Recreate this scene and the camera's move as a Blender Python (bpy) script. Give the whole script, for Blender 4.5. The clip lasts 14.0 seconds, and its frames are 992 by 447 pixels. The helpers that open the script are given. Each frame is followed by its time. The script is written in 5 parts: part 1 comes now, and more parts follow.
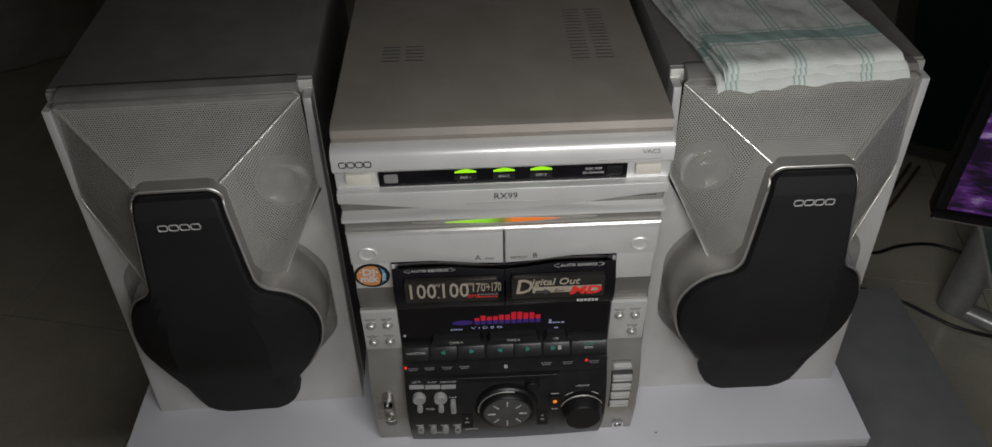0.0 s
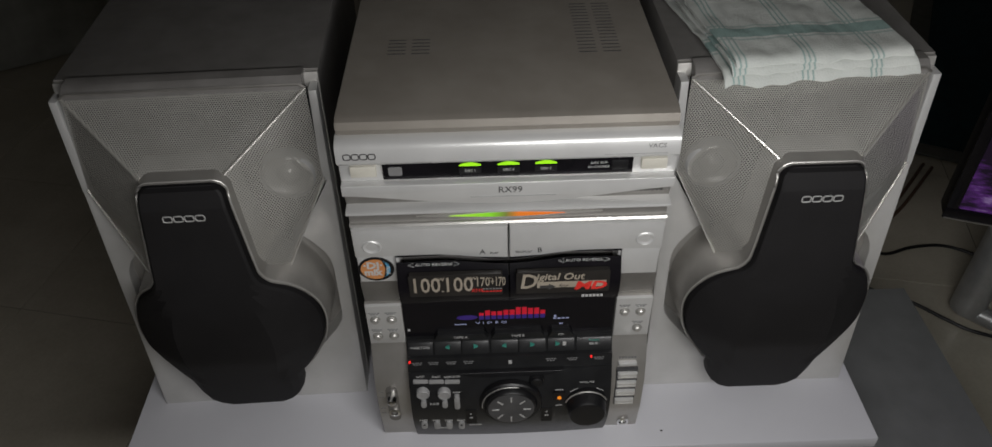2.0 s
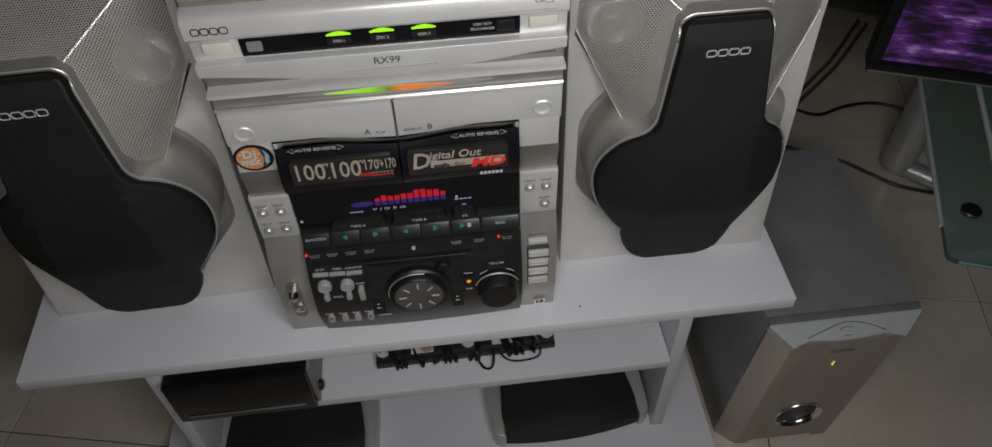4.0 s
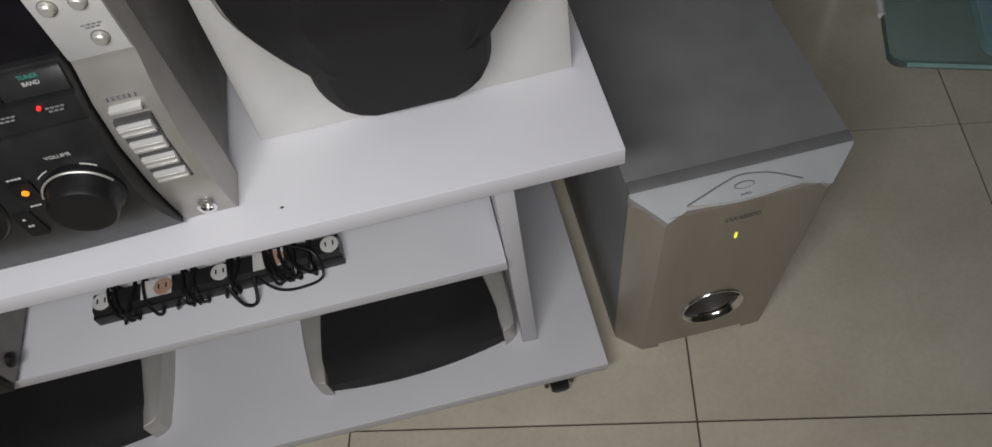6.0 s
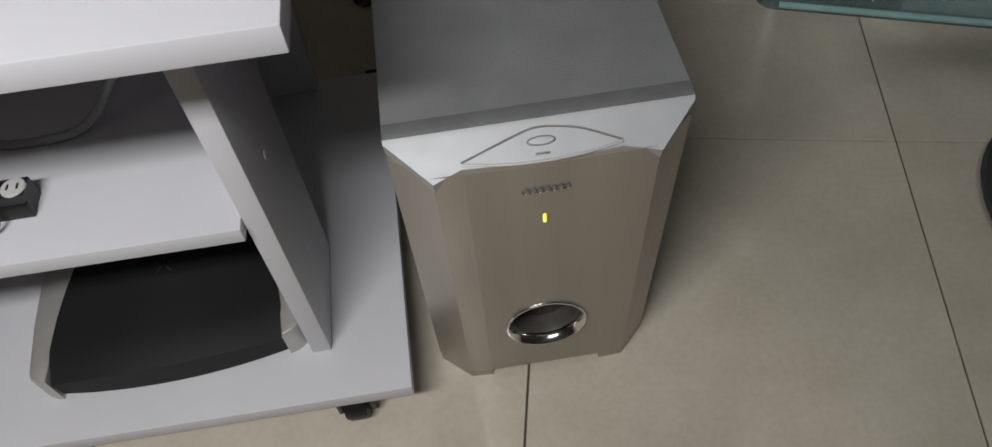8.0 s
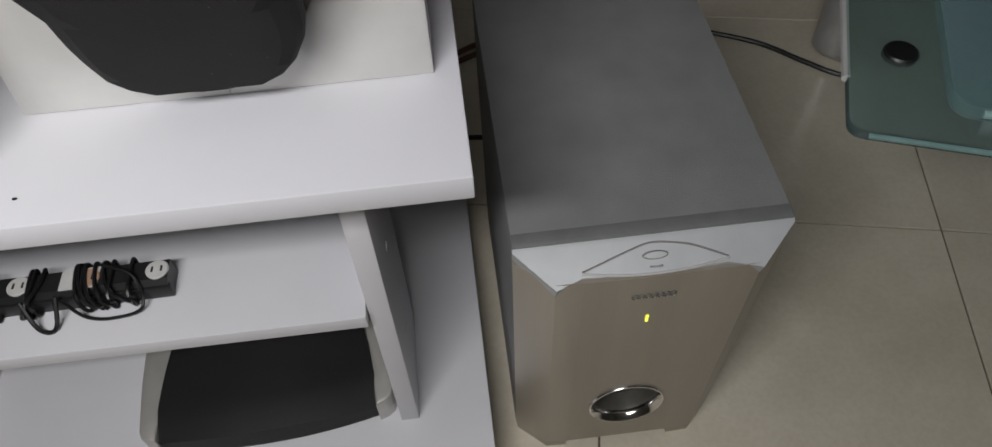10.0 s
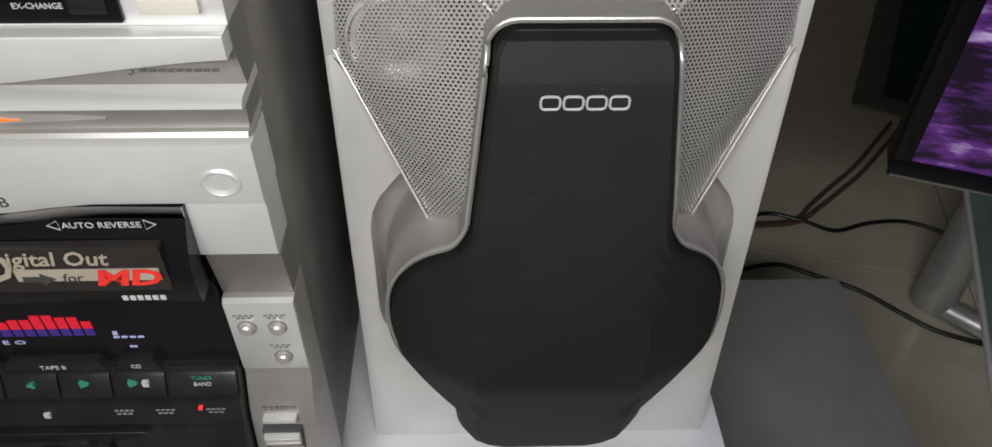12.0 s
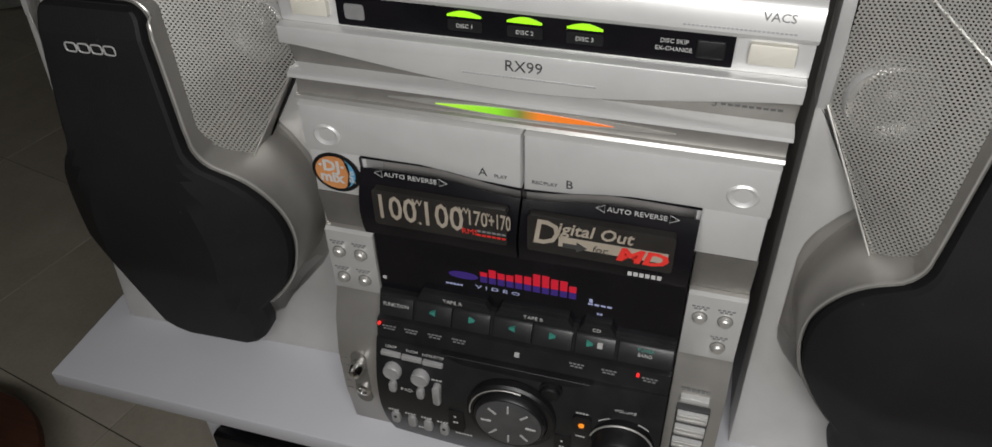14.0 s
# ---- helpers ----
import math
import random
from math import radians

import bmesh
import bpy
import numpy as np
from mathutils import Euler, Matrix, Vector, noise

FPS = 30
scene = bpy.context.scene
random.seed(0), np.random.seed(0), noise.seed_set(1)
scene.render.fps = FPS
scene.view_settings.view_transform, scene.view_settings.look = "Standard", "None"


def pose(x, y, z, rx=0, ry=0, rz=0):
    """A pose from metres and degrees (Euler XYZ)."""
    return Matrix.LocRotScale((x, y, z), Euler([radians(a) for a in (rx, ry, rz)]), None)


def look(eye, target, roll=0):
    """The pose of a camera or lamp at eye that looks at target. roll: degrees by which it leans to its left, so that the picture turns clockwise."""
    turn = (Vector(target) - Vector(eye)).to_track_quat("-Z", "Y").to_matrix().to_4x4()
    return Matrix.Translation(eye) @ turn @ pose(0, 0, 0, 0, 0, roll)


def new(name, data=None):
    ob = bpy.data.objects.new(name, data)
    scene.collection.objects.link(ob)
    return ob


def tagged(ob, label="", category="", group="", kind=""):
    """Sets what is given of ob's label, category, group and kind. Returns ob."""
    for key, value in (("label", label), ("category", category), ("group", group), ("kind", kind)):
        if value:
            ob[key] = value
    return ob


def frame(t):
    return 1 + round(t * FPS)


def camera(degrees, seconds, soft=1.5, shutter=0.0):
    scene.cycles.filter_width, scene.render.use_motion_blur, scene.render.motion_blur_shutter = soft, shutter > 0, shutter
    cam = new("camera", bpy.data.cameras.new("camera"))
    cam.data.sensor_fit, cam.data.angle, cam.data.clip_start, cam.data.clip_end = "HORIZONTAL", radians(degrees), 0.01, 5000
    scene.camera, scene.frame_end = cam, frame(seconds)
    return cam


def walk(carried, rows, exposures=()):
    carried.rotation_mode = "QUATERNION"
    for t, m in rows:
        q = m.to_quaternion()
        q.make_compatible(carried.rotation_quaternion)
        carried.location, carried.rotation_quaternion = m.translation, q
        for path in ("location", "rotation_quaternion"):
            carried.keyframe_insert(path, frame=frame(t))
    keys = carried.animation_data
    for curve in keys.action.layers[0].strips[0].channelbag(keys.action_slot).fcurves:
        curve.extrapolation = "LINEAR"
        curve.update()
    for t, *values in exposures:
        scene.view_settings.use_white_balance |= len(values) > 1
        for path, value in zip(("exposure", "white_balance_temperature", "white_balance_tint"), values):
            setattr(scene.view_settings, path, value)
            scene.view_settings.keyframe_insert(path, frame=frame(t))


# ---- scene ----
cam = camera(64.5, 14.0)
PATH = [
    (0, (-0.024, -0.507, 1.205), (0.028, 1.007, -0.101), -1.0),
    (0.5, (-0.025, -0.504, 1.197), (0.022, 1.017, -0.102), -0.9),
    (1, (-0.022, -0.502, 1.198), (0.017, 1.019, -0.1), -1.2),
    (1.5, (-0.019, -0.505, 1.2), (0.006, 1.003, -0.115), -1.6),
    (2, (-0.019, -0.508, 1.199), (0.006, 1.007, -0.107), -1.2),
    (4.3, (0.063, -0.475, 1.137), (0.218, 0.761, -0.428), -2.3),
    (4.5, (0.089, -0.471, 1.113), (0.272, 0.715, -0.487), -2.6),
    (5, (0.157, -0.455, 1.05), (0.394, 0.646, -0.602), -2.8),
    (5.5, (0.208, -0.396, 0.977), (0.404, 0.694, -0.689), -6.4),
    (6, (0.287, -0.339, 0.884), (0.332, 0.76, -0.786), -11.6),
    (6.5, (0.389, -0.321, 0.796), (0.448, 0.733, -0.902), -7.7),
    (7, (0.447, -0.326, 0.711), (0.519, 0.842, -0.911), -6.4),
    (7.2, (0.461, -0.325, 0.684), (0.529, 0.859, -0.927), -6.1),
    (9.3, (0.449, -0.309, 0.698), (0.531, 0.93, -0.87), -5.5),
    (9.5, (0.434, -0.31, 0.717), (0.519, 0.94, -0.842), -4.7),
    (10, (0.386, -0.297, 0.761), (0.465, 0.95, -0.8), -3.6),
    (10.5, (0.372, -0.247, 0.806), (0.424, 1.015, -0.745), -5.4),
    (11, (0.337, -0.207, 0.86), (0.334, 1.115, -0.641), -4.8),
    (11.5, (0.27, -0.229, 0.919), (0.302, 1.169, -0.511), -1.0),
    (12, (0.222, -0.254, 0.95), (0.277, 1.21, -0.412), 0.8),
    (12.5, (0.167, -0.294, 0.975), (0.131, 1.204, -0.349), 0.7),
    (13, (0.132, -0.312, 0.981), (-0.065, 1.181, -0.335), -1.0),
    (13.5, (0.107, -0.329, 0.988), (-0.226, 1.156, -0.31), -1.5),
    (14, (0.089, -0.349, 0.994), (-0.36, 1.126, -0.28), -1.5),
]
EXPOSURES = [(0, -0.55), (2.2, -0.55), (4.3, -0.36), (5, -0.03), (6, 0.35), (7, 0.82), (9.5, 0.79), (10, 0.62), (10.5, 0.66), (11, 0.9), (11.5, 0.6), (12, 0.25), (12.5, 0.05), (13, -0.04), (14, -0.2)]
walk(cam, [(t, look(eye, target, roll)) for t, eye, target, roll in PATH], EXPOSURES)

# ---- light ----
world = bpy.data.worlds.new("night_room")
scene.world = world
world.use_nodes = True
world.node_tree.nodes["Background"].inputs[0].default_value = (0.5, 0.55, 0.65, 1)
world.node_tree.nodes["Background"].inputs[1].default_value = 0.01

torch_data = bpy.data.lights.new("torch", "AREA")
torch_data.shape, torch_data.size, torch_data.size_y = "RECTANGLE", 0.52, 0.09
torch_data.energy, torch_data.color = 5.2, (1.0, 0.985, 0.975)
torch = new("torch", torch_data)
torch.matrix_world = look((0.14, -0.515, 1.08), (0.14, 0.15, 0.45))

# ---- materials ----
TT = 0.4705      # top of the stand
SH = 0.062       # top of the lower shelf
MS = 0.2605      # top of the middle shelf


def node_mat(name):
    m = bpy.data.materials.new(name)
    m.use_nodes = True
    nt = m.node_tree
    return m, nt, nt.nodes["Principled BSDF"]


def link(nt, a, b):
    nt.links.new(a, b)


def coords(nt, scale=1.0, random_shift=False):
    tc = nt.nodes.new("ShaderNodeTexCoord")
    mp = nt.nodes.new("ShaderNodeMapping")
    mp.inputs["Scale"].default_value = (scale,) * 3 if isinstance(scale, (int, float)) else scale
    link(nt, tc.outputs["Object"], mp.inputs["Vector"])
    if random_shift:
        info = nt.nodes.new("ShaderNodeObjectInfo")
        mul = nt.nodes.new("ShaderNodeMath")
        mul.operation = "MULTIPLY"
        mul.inputs[1].default_value = 37.0
        link(nt, info.outputs["Random"], mul.inputs[0])
        link(nt, mul.outputs[0], mp.inputs["Location"])
    return mp.outputs["Vector"]


def noise_tex(nt, vec, scale, detail=4.0, rough=0.55):
    n = nt.nodes.new("ShaderNodeTexNoise")
    n.inputs["Scale"].default_value, n.inputs["Detail"].default_value = scale, detail
    n.inputs["Roughness"].default_value = rough
    link(nt, vec, n.inputs["Vector"])
    return n.outputs["Fac"]


def ramp(nt, fac, lo, hi, a=0.3, b=0.7):
    r = nt.nodes.new("ShaderNodeValToRGB")
    r.color_ramp.elements[0].position, r.color_ramp.elements[0].color = a, (*lo, 1)
    r.color_ramp.elements[1].position, r.color_ramp.elements[1].color = b, (*hi, 1)
    link(nt, fac, r.inputs["Fac"])
    return r.outputs["Color"]


def surface(name, lo, hi, rough=0.5, metal=0.0, scale=60.0, bump=0.1, bump_scale=900.0, wear=0.12, coat=0.0, stretch=None, spec=0.5):
    """Two tones of one colour at a broad scale, a fine relief, and an uneven gloss."""
    m, nt, b = node_mat(name)
    vec = coords(nt, stretch or 1.0)
    broad = noise_tex(nt, vec, scale, 5)
    fine = noise_tex(nt, vec, bump_scale, 2)
    link(nt, ramp(nt, broad, lo, hi), b.inputs["Base Color"])
    mr = nt.nodes.new("ShaderNodeMapRange")
    mr.inputs["To Min"].default_value, mr.inputs["To Max"].default_value = max(0.02, rough - wear), min(1, rough + wear)
    link(nt, noise_tex(nt, vec, scale * 2.3, 4), mr.inputs["Value"])
    link(nt, mr.outputs[0], b.inputs["Roughness"])
    b.inputs["Metallic"].default_value = metal
    b.inputs["Coat Weight"].default_value = coat
    b.inputs["Specular IOR Level"].default_value = spec
    if bump:
        bp = nt.nodes.new("ShaderNodeBump")
        bp.inputs["Strength"].default_value, bp.inputs["Distance"].default_value = bump, 0.001
        link(nt, fine, bp.inputs["Height"])
        link(nt, bp.outputs[0], b.inputs["Normal"])
    return m


def glow(name, colour, strength):
    m, nt, b = node_mat(name)
    b.inputs["Base Color"].default_value = (*[c * 0.3 for c in colour], 1)
    b.inputs["Emission Color"].default_value = (*colour, 1)
    b.inputs["Emission Strength"].default_value = strength
    b.inputs["Roughness"].default_value = 0.3
    return m


M_SILVER = surface("silver_paint", (0.51, 0.50, 0.475), (0.59, 0.578, 0.55), 0.38, 0.6, 30, 0.06, 1500, 0.06)
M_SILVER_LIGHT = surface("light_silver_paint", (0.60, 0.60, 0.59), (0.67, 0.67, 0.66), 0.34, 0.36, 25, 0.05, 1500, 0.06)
M_PILLAR = surface("warm_silver_paint", (0.40, 0.385, 0.36), (0.47, 0.455, 0.43), 0.36, 0.6, 30, 0.12, 900, 0.06)
M_DIAL = surface("grey_dial_face", (0.09, 0.09, 0.095), (0.125, 0.125, 0.13), 0.34, 0.4, 60, 0.04)
M_CHEEK = surface("satin_silver_plastic", (0.60, 0.595, 0.577), (0.67, 0.662, 0.645), 0.36, 0.40, 25, 0.06, 1500, 0.06)
# dull trim silver; its dark tone also paints shade into recessed fascia faces
M_SILVER_DULL_SHADE = surface("dull_and_shaded_silver", (0.20, 0.192, 0.178), (0.26, 0.25, 0.234), 0.45, 0.55, 30, 0.05, 1500, 0.06)
M_CABINET = surface("dark_grey_vinyl", (0.16, 0.153, 0.146), (0.21, 0.202, 0.194), 0.46, 0.0, 40, 0.35, 900, 0.08)
M_LID = surface("bronze_grey_sheet_metal", (0.225, 0.205, 0.178), (0.275, 0.253, 0.222), 0.46, 0.25, 25, 0.2, 1100, 0.06)
M_BLACK = surface("black_plastic", (0.005, 0.005, 0.006), (0.009, 0.009, 0.010), 0.42, 0.0, 60, 0.05, 1500, 0.1)
M_PANEL = surface("charcoal_plastic", (0.011, 0.0113, 0.012), (0.018, 0.0184, 0.0195), 0.36, 0.0, 60, 0.08, 1500, 0.08)
M_GLOSS = surface("glossy_black_window", (0.005, 0.005, 0.006), (0.009, 0.008, 0.010), 0.18, 0.0, 30, 0.0, 500, 0.04, spec=0.22)
M_SMOKE = surface("smoked_window", (0.018, 0.016, 0.015), (0.028, 0.026, 0.024), 0.14, 0.0, 30, 0.0, 500, 0.05, spec=0.3)
M_WHITE = surface("white_laminate", (0.57, 0.57, 0.605), (0.64, 0.64, 0.675), 0.40, 0.0, 4, 0.03, 400, 0.06)
M_CHROME = surface("chrome", (0.75, 0.75, 0.75), (0.82, 0.82, 0.82), 0.12, 1.0, 40, 0.0, 500, 0.04)
M_SUB_FRONT = surface("brushed_champagne_plastic", (0.33, 0.30, 0.255), (0.39, 0.357, 0.308), 0.34, 0.42, 30, 0.08, 700, 0.05, 0.0, (1, 1, 0.08))
M_SUB_TOP = surface("slate_grey_vinyl", (0.185, 0.19, 0.192), (0.22, 0.226, 0.228), 0.42, 0.1, 25, 0.3, 900, 0.08)
# darker copy of the slate grey, for the shade above the visor
M_SUB_SEAM_SHADE = surface("shaded_grey_edge", (0.10, 0.103, 0.106), (0.125, 0.129, 0.132), 0.6, 0.0, 60, 0.15)
M_THROAT = surface("dark_brown_grey_plastic", (0.05, 0.046, 0.04), (0.07, 0.065, 0.057), 0.5, 0.0, 60, 0.1)
M_SEAM = surface("dark_seam", (0.045, 0.045, 0.047), (0.065, 0.065, 0.067), 0.55, 0.0, 60, 0.1)
M_VISOR = surface("pale_silver_plastic", (0.40, 0.415, 0.43), (0.46, 0.475, 0.49), 0.52, 0.25, 30, 0.04, 1500, 0.06)
M_INK_WHITE = surface("white_print", (0.46, 0.46, 0.45), (0.55, 0.55, 0.54), 0.5, 0, 80, 0)
M_INK_GREY = surface("grey_print", (0.16, 0.16, 0.16), (0.22, 0.22, 0.22), 0.5, 0, 80, 0)
M_INK_DARK = surface("dark_print", (0.03, 0.03, 0.03), (0.05, 0.05, 0.05), 0.5, 0, 80, 0)
M_INK_CREAM = surface("cream_print", (0.42, 0.365, 0.29), (0.50, 0.44, 0.36), 0.45, 0.3, 80, 0)
M_INK_RED = surface("red_print", (0.62, 0.02, 0.02), (0.75, 0.04, 0.03), 0.45, 0, 80, 0)
M_INK_TEAL = surface("teal_print", (0.04, 0.24, 0.19), (0.06, 0.30, 0.24), 0.45, 0, 80, 0)
M_BTN_GREY = surface("grey_button", (0.36, 0.36, 0.36), (0.46, 0.46, 0.46), 0.38, 0.3, 80, 0.03)
M_ORANGE_INK = surface("orange_sticker", (0.50, 0.20, 0.07), (0.60, 0.27, 0.10), 0.4, 0, 60, 0)
M_SOCKET = surface("dull_orange_plastic", (0.30, 0.19, 0.13), (0.38, 0.25, 0.18), 0.5, 0, 60, 0)
M_BLUE_INK = surface("blue_sticker", (0.08, 0.28, 0.45), (0.12, 0.36, 0.55), 0.4, 0, 60, 0)
M_BEIGE_BTN = surface("beige_button", (0.55, 0.53, 0.46), (0.62, 0.60, 0.53), 0.45, 0.1, 60, 0.03)
M_GREY_CABLE = surface("grey_cable", (0.28, 0.28, 0.28), (0.36, 0.36, 0.36), 0.5, 0, 80, 0.05)
M_BROWN_CABLE = surface("brown_cable", (0.10, 0.055, 0.035), (0.15, 0.085, 0.055), 0.5, 0, 80, 0.05)
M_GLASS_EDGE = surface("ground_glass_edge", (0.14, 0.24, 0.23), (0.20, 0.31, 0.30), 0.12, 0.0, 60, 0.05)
M_STEEL = surface("satin_steel", (0.42, 0.42, 0.42), (0.52, 0.52, 0.52), 0.38, 0.5, 40, 0.03)
M_PLASTER = surface("grey_plaster", (0.38, 0.39, 0.36), (0.62, 0.63, 0.59), 0.9, 0, 9, 0.5, 60, 0.05)
M_WALL = surface("wall_paint", (0.68, 0.665, 0.63), (0.78, 0.765, 0.73), 0.85, 0, 3, 0.2, 200, 0.05)
M_DARK_WOOD = surface("red_brown_wood", (0.06, 0.022, 0.014), (0.10, 0.04, 0.024), 0.5, 0, 20, 0.1, 300, 0.1, 0.0, (1, 6, 1))
M_DARK_CLOTH = surface("charcoal_fabric", (0.03, 0.032, 0.034), (0.05, 0.052, 0.054), 0.95, 0, 40, 0.6, 500, 0.03)
M_RUG_TEAL = surface("dark_teal_rug", (0.012, 0.035, 0.045), (0.02, 0.055, 0.066), 0.95, 0, 30, 0.8, 300, 0.03)
M_RUG_EDGE = surface("grey_rug_edge", (0.13, 0.13, 0.12), (0.18, 0.18, 0.165), 0.95, 0, 30, 0.8, 300, 0.03)
M_GROUT = surface("tile_joint", (0.085, 0.072, 0.052), (0.12, 0.105, 0.08), 0.9, 0, 60, 0.3)
M_LED_GREEN = glow("green_light", (0.42, 1.0, 0.02), 1.0)
M_LED_ORANGE = glow("orange_light", (1.0, 0.30, 0.02), 1.0)
M_LED_BAR = glow("green_to_orange_light", (1.0, 1.0, 1.0), 1.0)
bar_nodes = M_LED_BAR.node_tree
bar_nodes.nodes["Principled BSDF"].inputs["Base Color"].default_value = (0.02, 0.02, 0.02, 1)
bar_map = bar_nodes.nodes.new("ShaderNodeMapRange")
bar_map.inputs["From Min"].default_value, bar_map.inputs["From Max"].default_value = -0.050, 0.048
bar_sep = bar_nodes.nodes.new("ShaderNodeSeparateXYZ")
link(bar_nodes, coords(bar_nodes), bar_sep.inputs[0])
link(bar_nodes, bar_sep.outputs["X"], bar_map.inputs["Value"])
bar_ramp = bar_nodes.nodes.new("ShaderNodeValToRGB")
bar_ramp.color_ramp.elements[0].color = (0.55, 1.0, 0.05, 1)
bar_ramp.color_ramp.elements[1].color = (1.0, 0.20, 0.01, 1)
for at, tone in ((0.36, (0.30, 0.85, 0.02, 1)), (0.49, (0.22, 0.26, 0.04, 1)), (0.60, (1.0, 0.24, 0.01, 1))):
    bar_ramp.color_ramp.elements.new(at).color = tone
link(bar_nodes, bar_map.outputs[0], bar_ramp.inputs["Fac"])
link(bar_nodes, bar_ramp.outputs["Color"], bar_nodes.nodes["Principled BSDF"].inputs["Emission Color"])
M_LED_YELLOW = glow("yellow_light", (0.85, 0.85, 0.08), 0.8)
M_LED_RED = glow("red_light", (1.0, 0.03, 0.03), 1.2)
M_BAR_RED = glow("red_segment", (0.9, 0.02, 0.05), 0.38)
M_BAR_BLUE = glow("blue_segment", (0.12, 0.06, 0.5), 0.09)
M_SEG_WHITE = glow("white_segment", (0.6, 0.65, 1.0), 0.3)


def cloth_mat():
    """Black grille cloth: a fine weave with a little dust."""
    m, nt, b = node_mat("black_grille_cloth")
    vec = coords(nt)
    weave = nt.nodes.new("ShaderNodeTexVoronoi")
    weave.inputs["Scale"].default_value = 1500
    link(nt, vec, weave.inputs["Vector"])
    dust = nt.nodes.new("ShaderNodeTexVoronoi")
    dust.inputs["Scale"].default_value = 85
    link(nt, vec, dust.inputs["Vector"])
    speck = nt.nodes.new("ShaderNodeMath")
    speck.operation = "LESS_THAN"
    link(nt, dust.outputs["Distance"], speck.inputs[0])
    speck.inputs[1].default_value = 0.045
    tint = nt.nodes.new("ShaderNodeMix")
    tint.data_type = "RGBA"
    link(nt, speck.outputs[0], tint.inputs["Factor"])
    link(nt, ramp(nt, noise_tex(nt, vec, 9, 7, 0.65), (0.0085, 0.008, 0.0085), (0.0155, 0.0147, 0.0155)), tint.inputs["A"])
    tint.inputs["B"].default_value = (0.05, 0.048, 0.046, 1)
    link(nt, tint.outputs["Result"], b.inputs["Base Color"])
    b.inputs["Roughness"].default_value = 0.62
    b.inputs["Specular IOR Level"].default_value = 0.28
    bp = nt.nodes.new("ShaderNodeBump")
    bp.inputs["Strength"].default_value, bp.inputs["Distance"].default_value = 0.35, 0.0004
    link(nt, weave.outputs["Distance"], bp.inputs["Height"])
    link(nt, bp.outputs[0], b.inputs["Normal"])
    return m


def mesh_mat():
    """Perforated metal: round holes in staggered rows, real gaps in the sheet."""
    m, nt, b = node_mat("perforated_metal")
    tc = nt.nodes.new("ShaderNodeTexCoord")
    sep = nt.nodes.new("ShaderNodeSeparateXYZ")
    link(nt, tc.outputs["Object"], sep.inputs[0])

    def op(kind, a, c=None):
        n = nt.nodes.new("ShaderNodeMath")
        n.operation = kind
        for i, v in enumerate((a, c)):
            if v is None:
                continue
            if isinstance(v, (int, float)):
                n.inputs[i].default_value = v
            else:
                link(nt, v, n.inputs[i])
        return n.outputs[0]

    px, pz = 0.0022, 0.0019
    row = op("DIVIDE", op("ADD", sep.outputs["Z"], op("MULTIPLY", sep.outputs["Y"], 0.5)), pz)
    cell = op("FLOOR", row)
    odd = op("MULTIPLY", op("MODULO", op("ABSOLUTE", cell), 2.0), 0.5)
    col = op("ADD", op("DIVIDE", sep.outputs["X"], px), odd)
    du = op("MULTIPLY", op("SUBTRACT", op("FRACT", op("ADD", col, 100.0)), 0.5), px)
    dv = op("MULTIPLY", op("SUBTRACT", op("FRACT", op("ADD", row, 100.0)), 0.5), pz)
    dist = op("SQRT", op("ADD", op("MULTIPLY", du, du), op("MULTIPLY", dv, dv)))
    hole = op("LESS_THAN", dist, 0.00056)
    b.inputs["Metallic"].default_value = 0.55
    b.inputs["Roughness"].default_value = 0.33
    vec = coords(nt)
    link(nt, ramp(nt, noise_tex(nt, vec, 35, 3), (0.60, 0.59, 0.55), (0.68, 0.665, 0.625)), b.inputs["Base Color"])
    clear = nt.nodes.new("ShaderNodeBsdfTransparent")
    mix = nt.nodes.new("ShaderNodeMixShader")
    link(nt, hole, mix.inputs[0])
    link(nt, b.outputs[0], mix.inputs[1])
    link(nt, clear.outputs[0], mix.inputs[2])
    link(nt, mix.outputs[0], nt.nodes["Material Output"].inputs["Surface"])
    return m


def tile_mat():
    """Polished cream porcelain with faint veins, a little different from tile to tile."""
    m, nt, b = node_mat("cream_floor_tile")
    vec = coords(nt, 1.0, True)
    veins = noise_tex(nt, vec, 7, 8, 0.65)
    specks = noise_tex(nt, vec, 160, 3)
    base = ramp(nt, veins, (0.52, 0.475, 0.385), (0.66, 0.61, 0.515), 0.3, 0.72)
    mix = nt.nodes.new("ShaderNodeMix")
    mix.data_type, mix.blend_type = "RGBA", "MULTIPLY"
    mix.inputs["Factor"].default_value = 0.2
    link(nt, base, mix.inputs["A"])
    link(nt, ramp(nt, specks, (0.72, 0.70, 0.66), (1, 1, 1), 0.35, 0.6), mix.inputs["B"])
    link(nt, mix.outputs["Result"], b.inputs["Base Color"])
    mr = nt.nodes.new("ShaderNodeMapRange")
    mr.inputs["To Min"].default_value, mr.inputs["To Max"].default_value = 0.09, 0.24
    link(nt, noise_tex(nt, vec, 18, 5), mr.inputs["Value"])
    link(nt, mr.outputs[0], b.inputs["Roughness"])
    return m


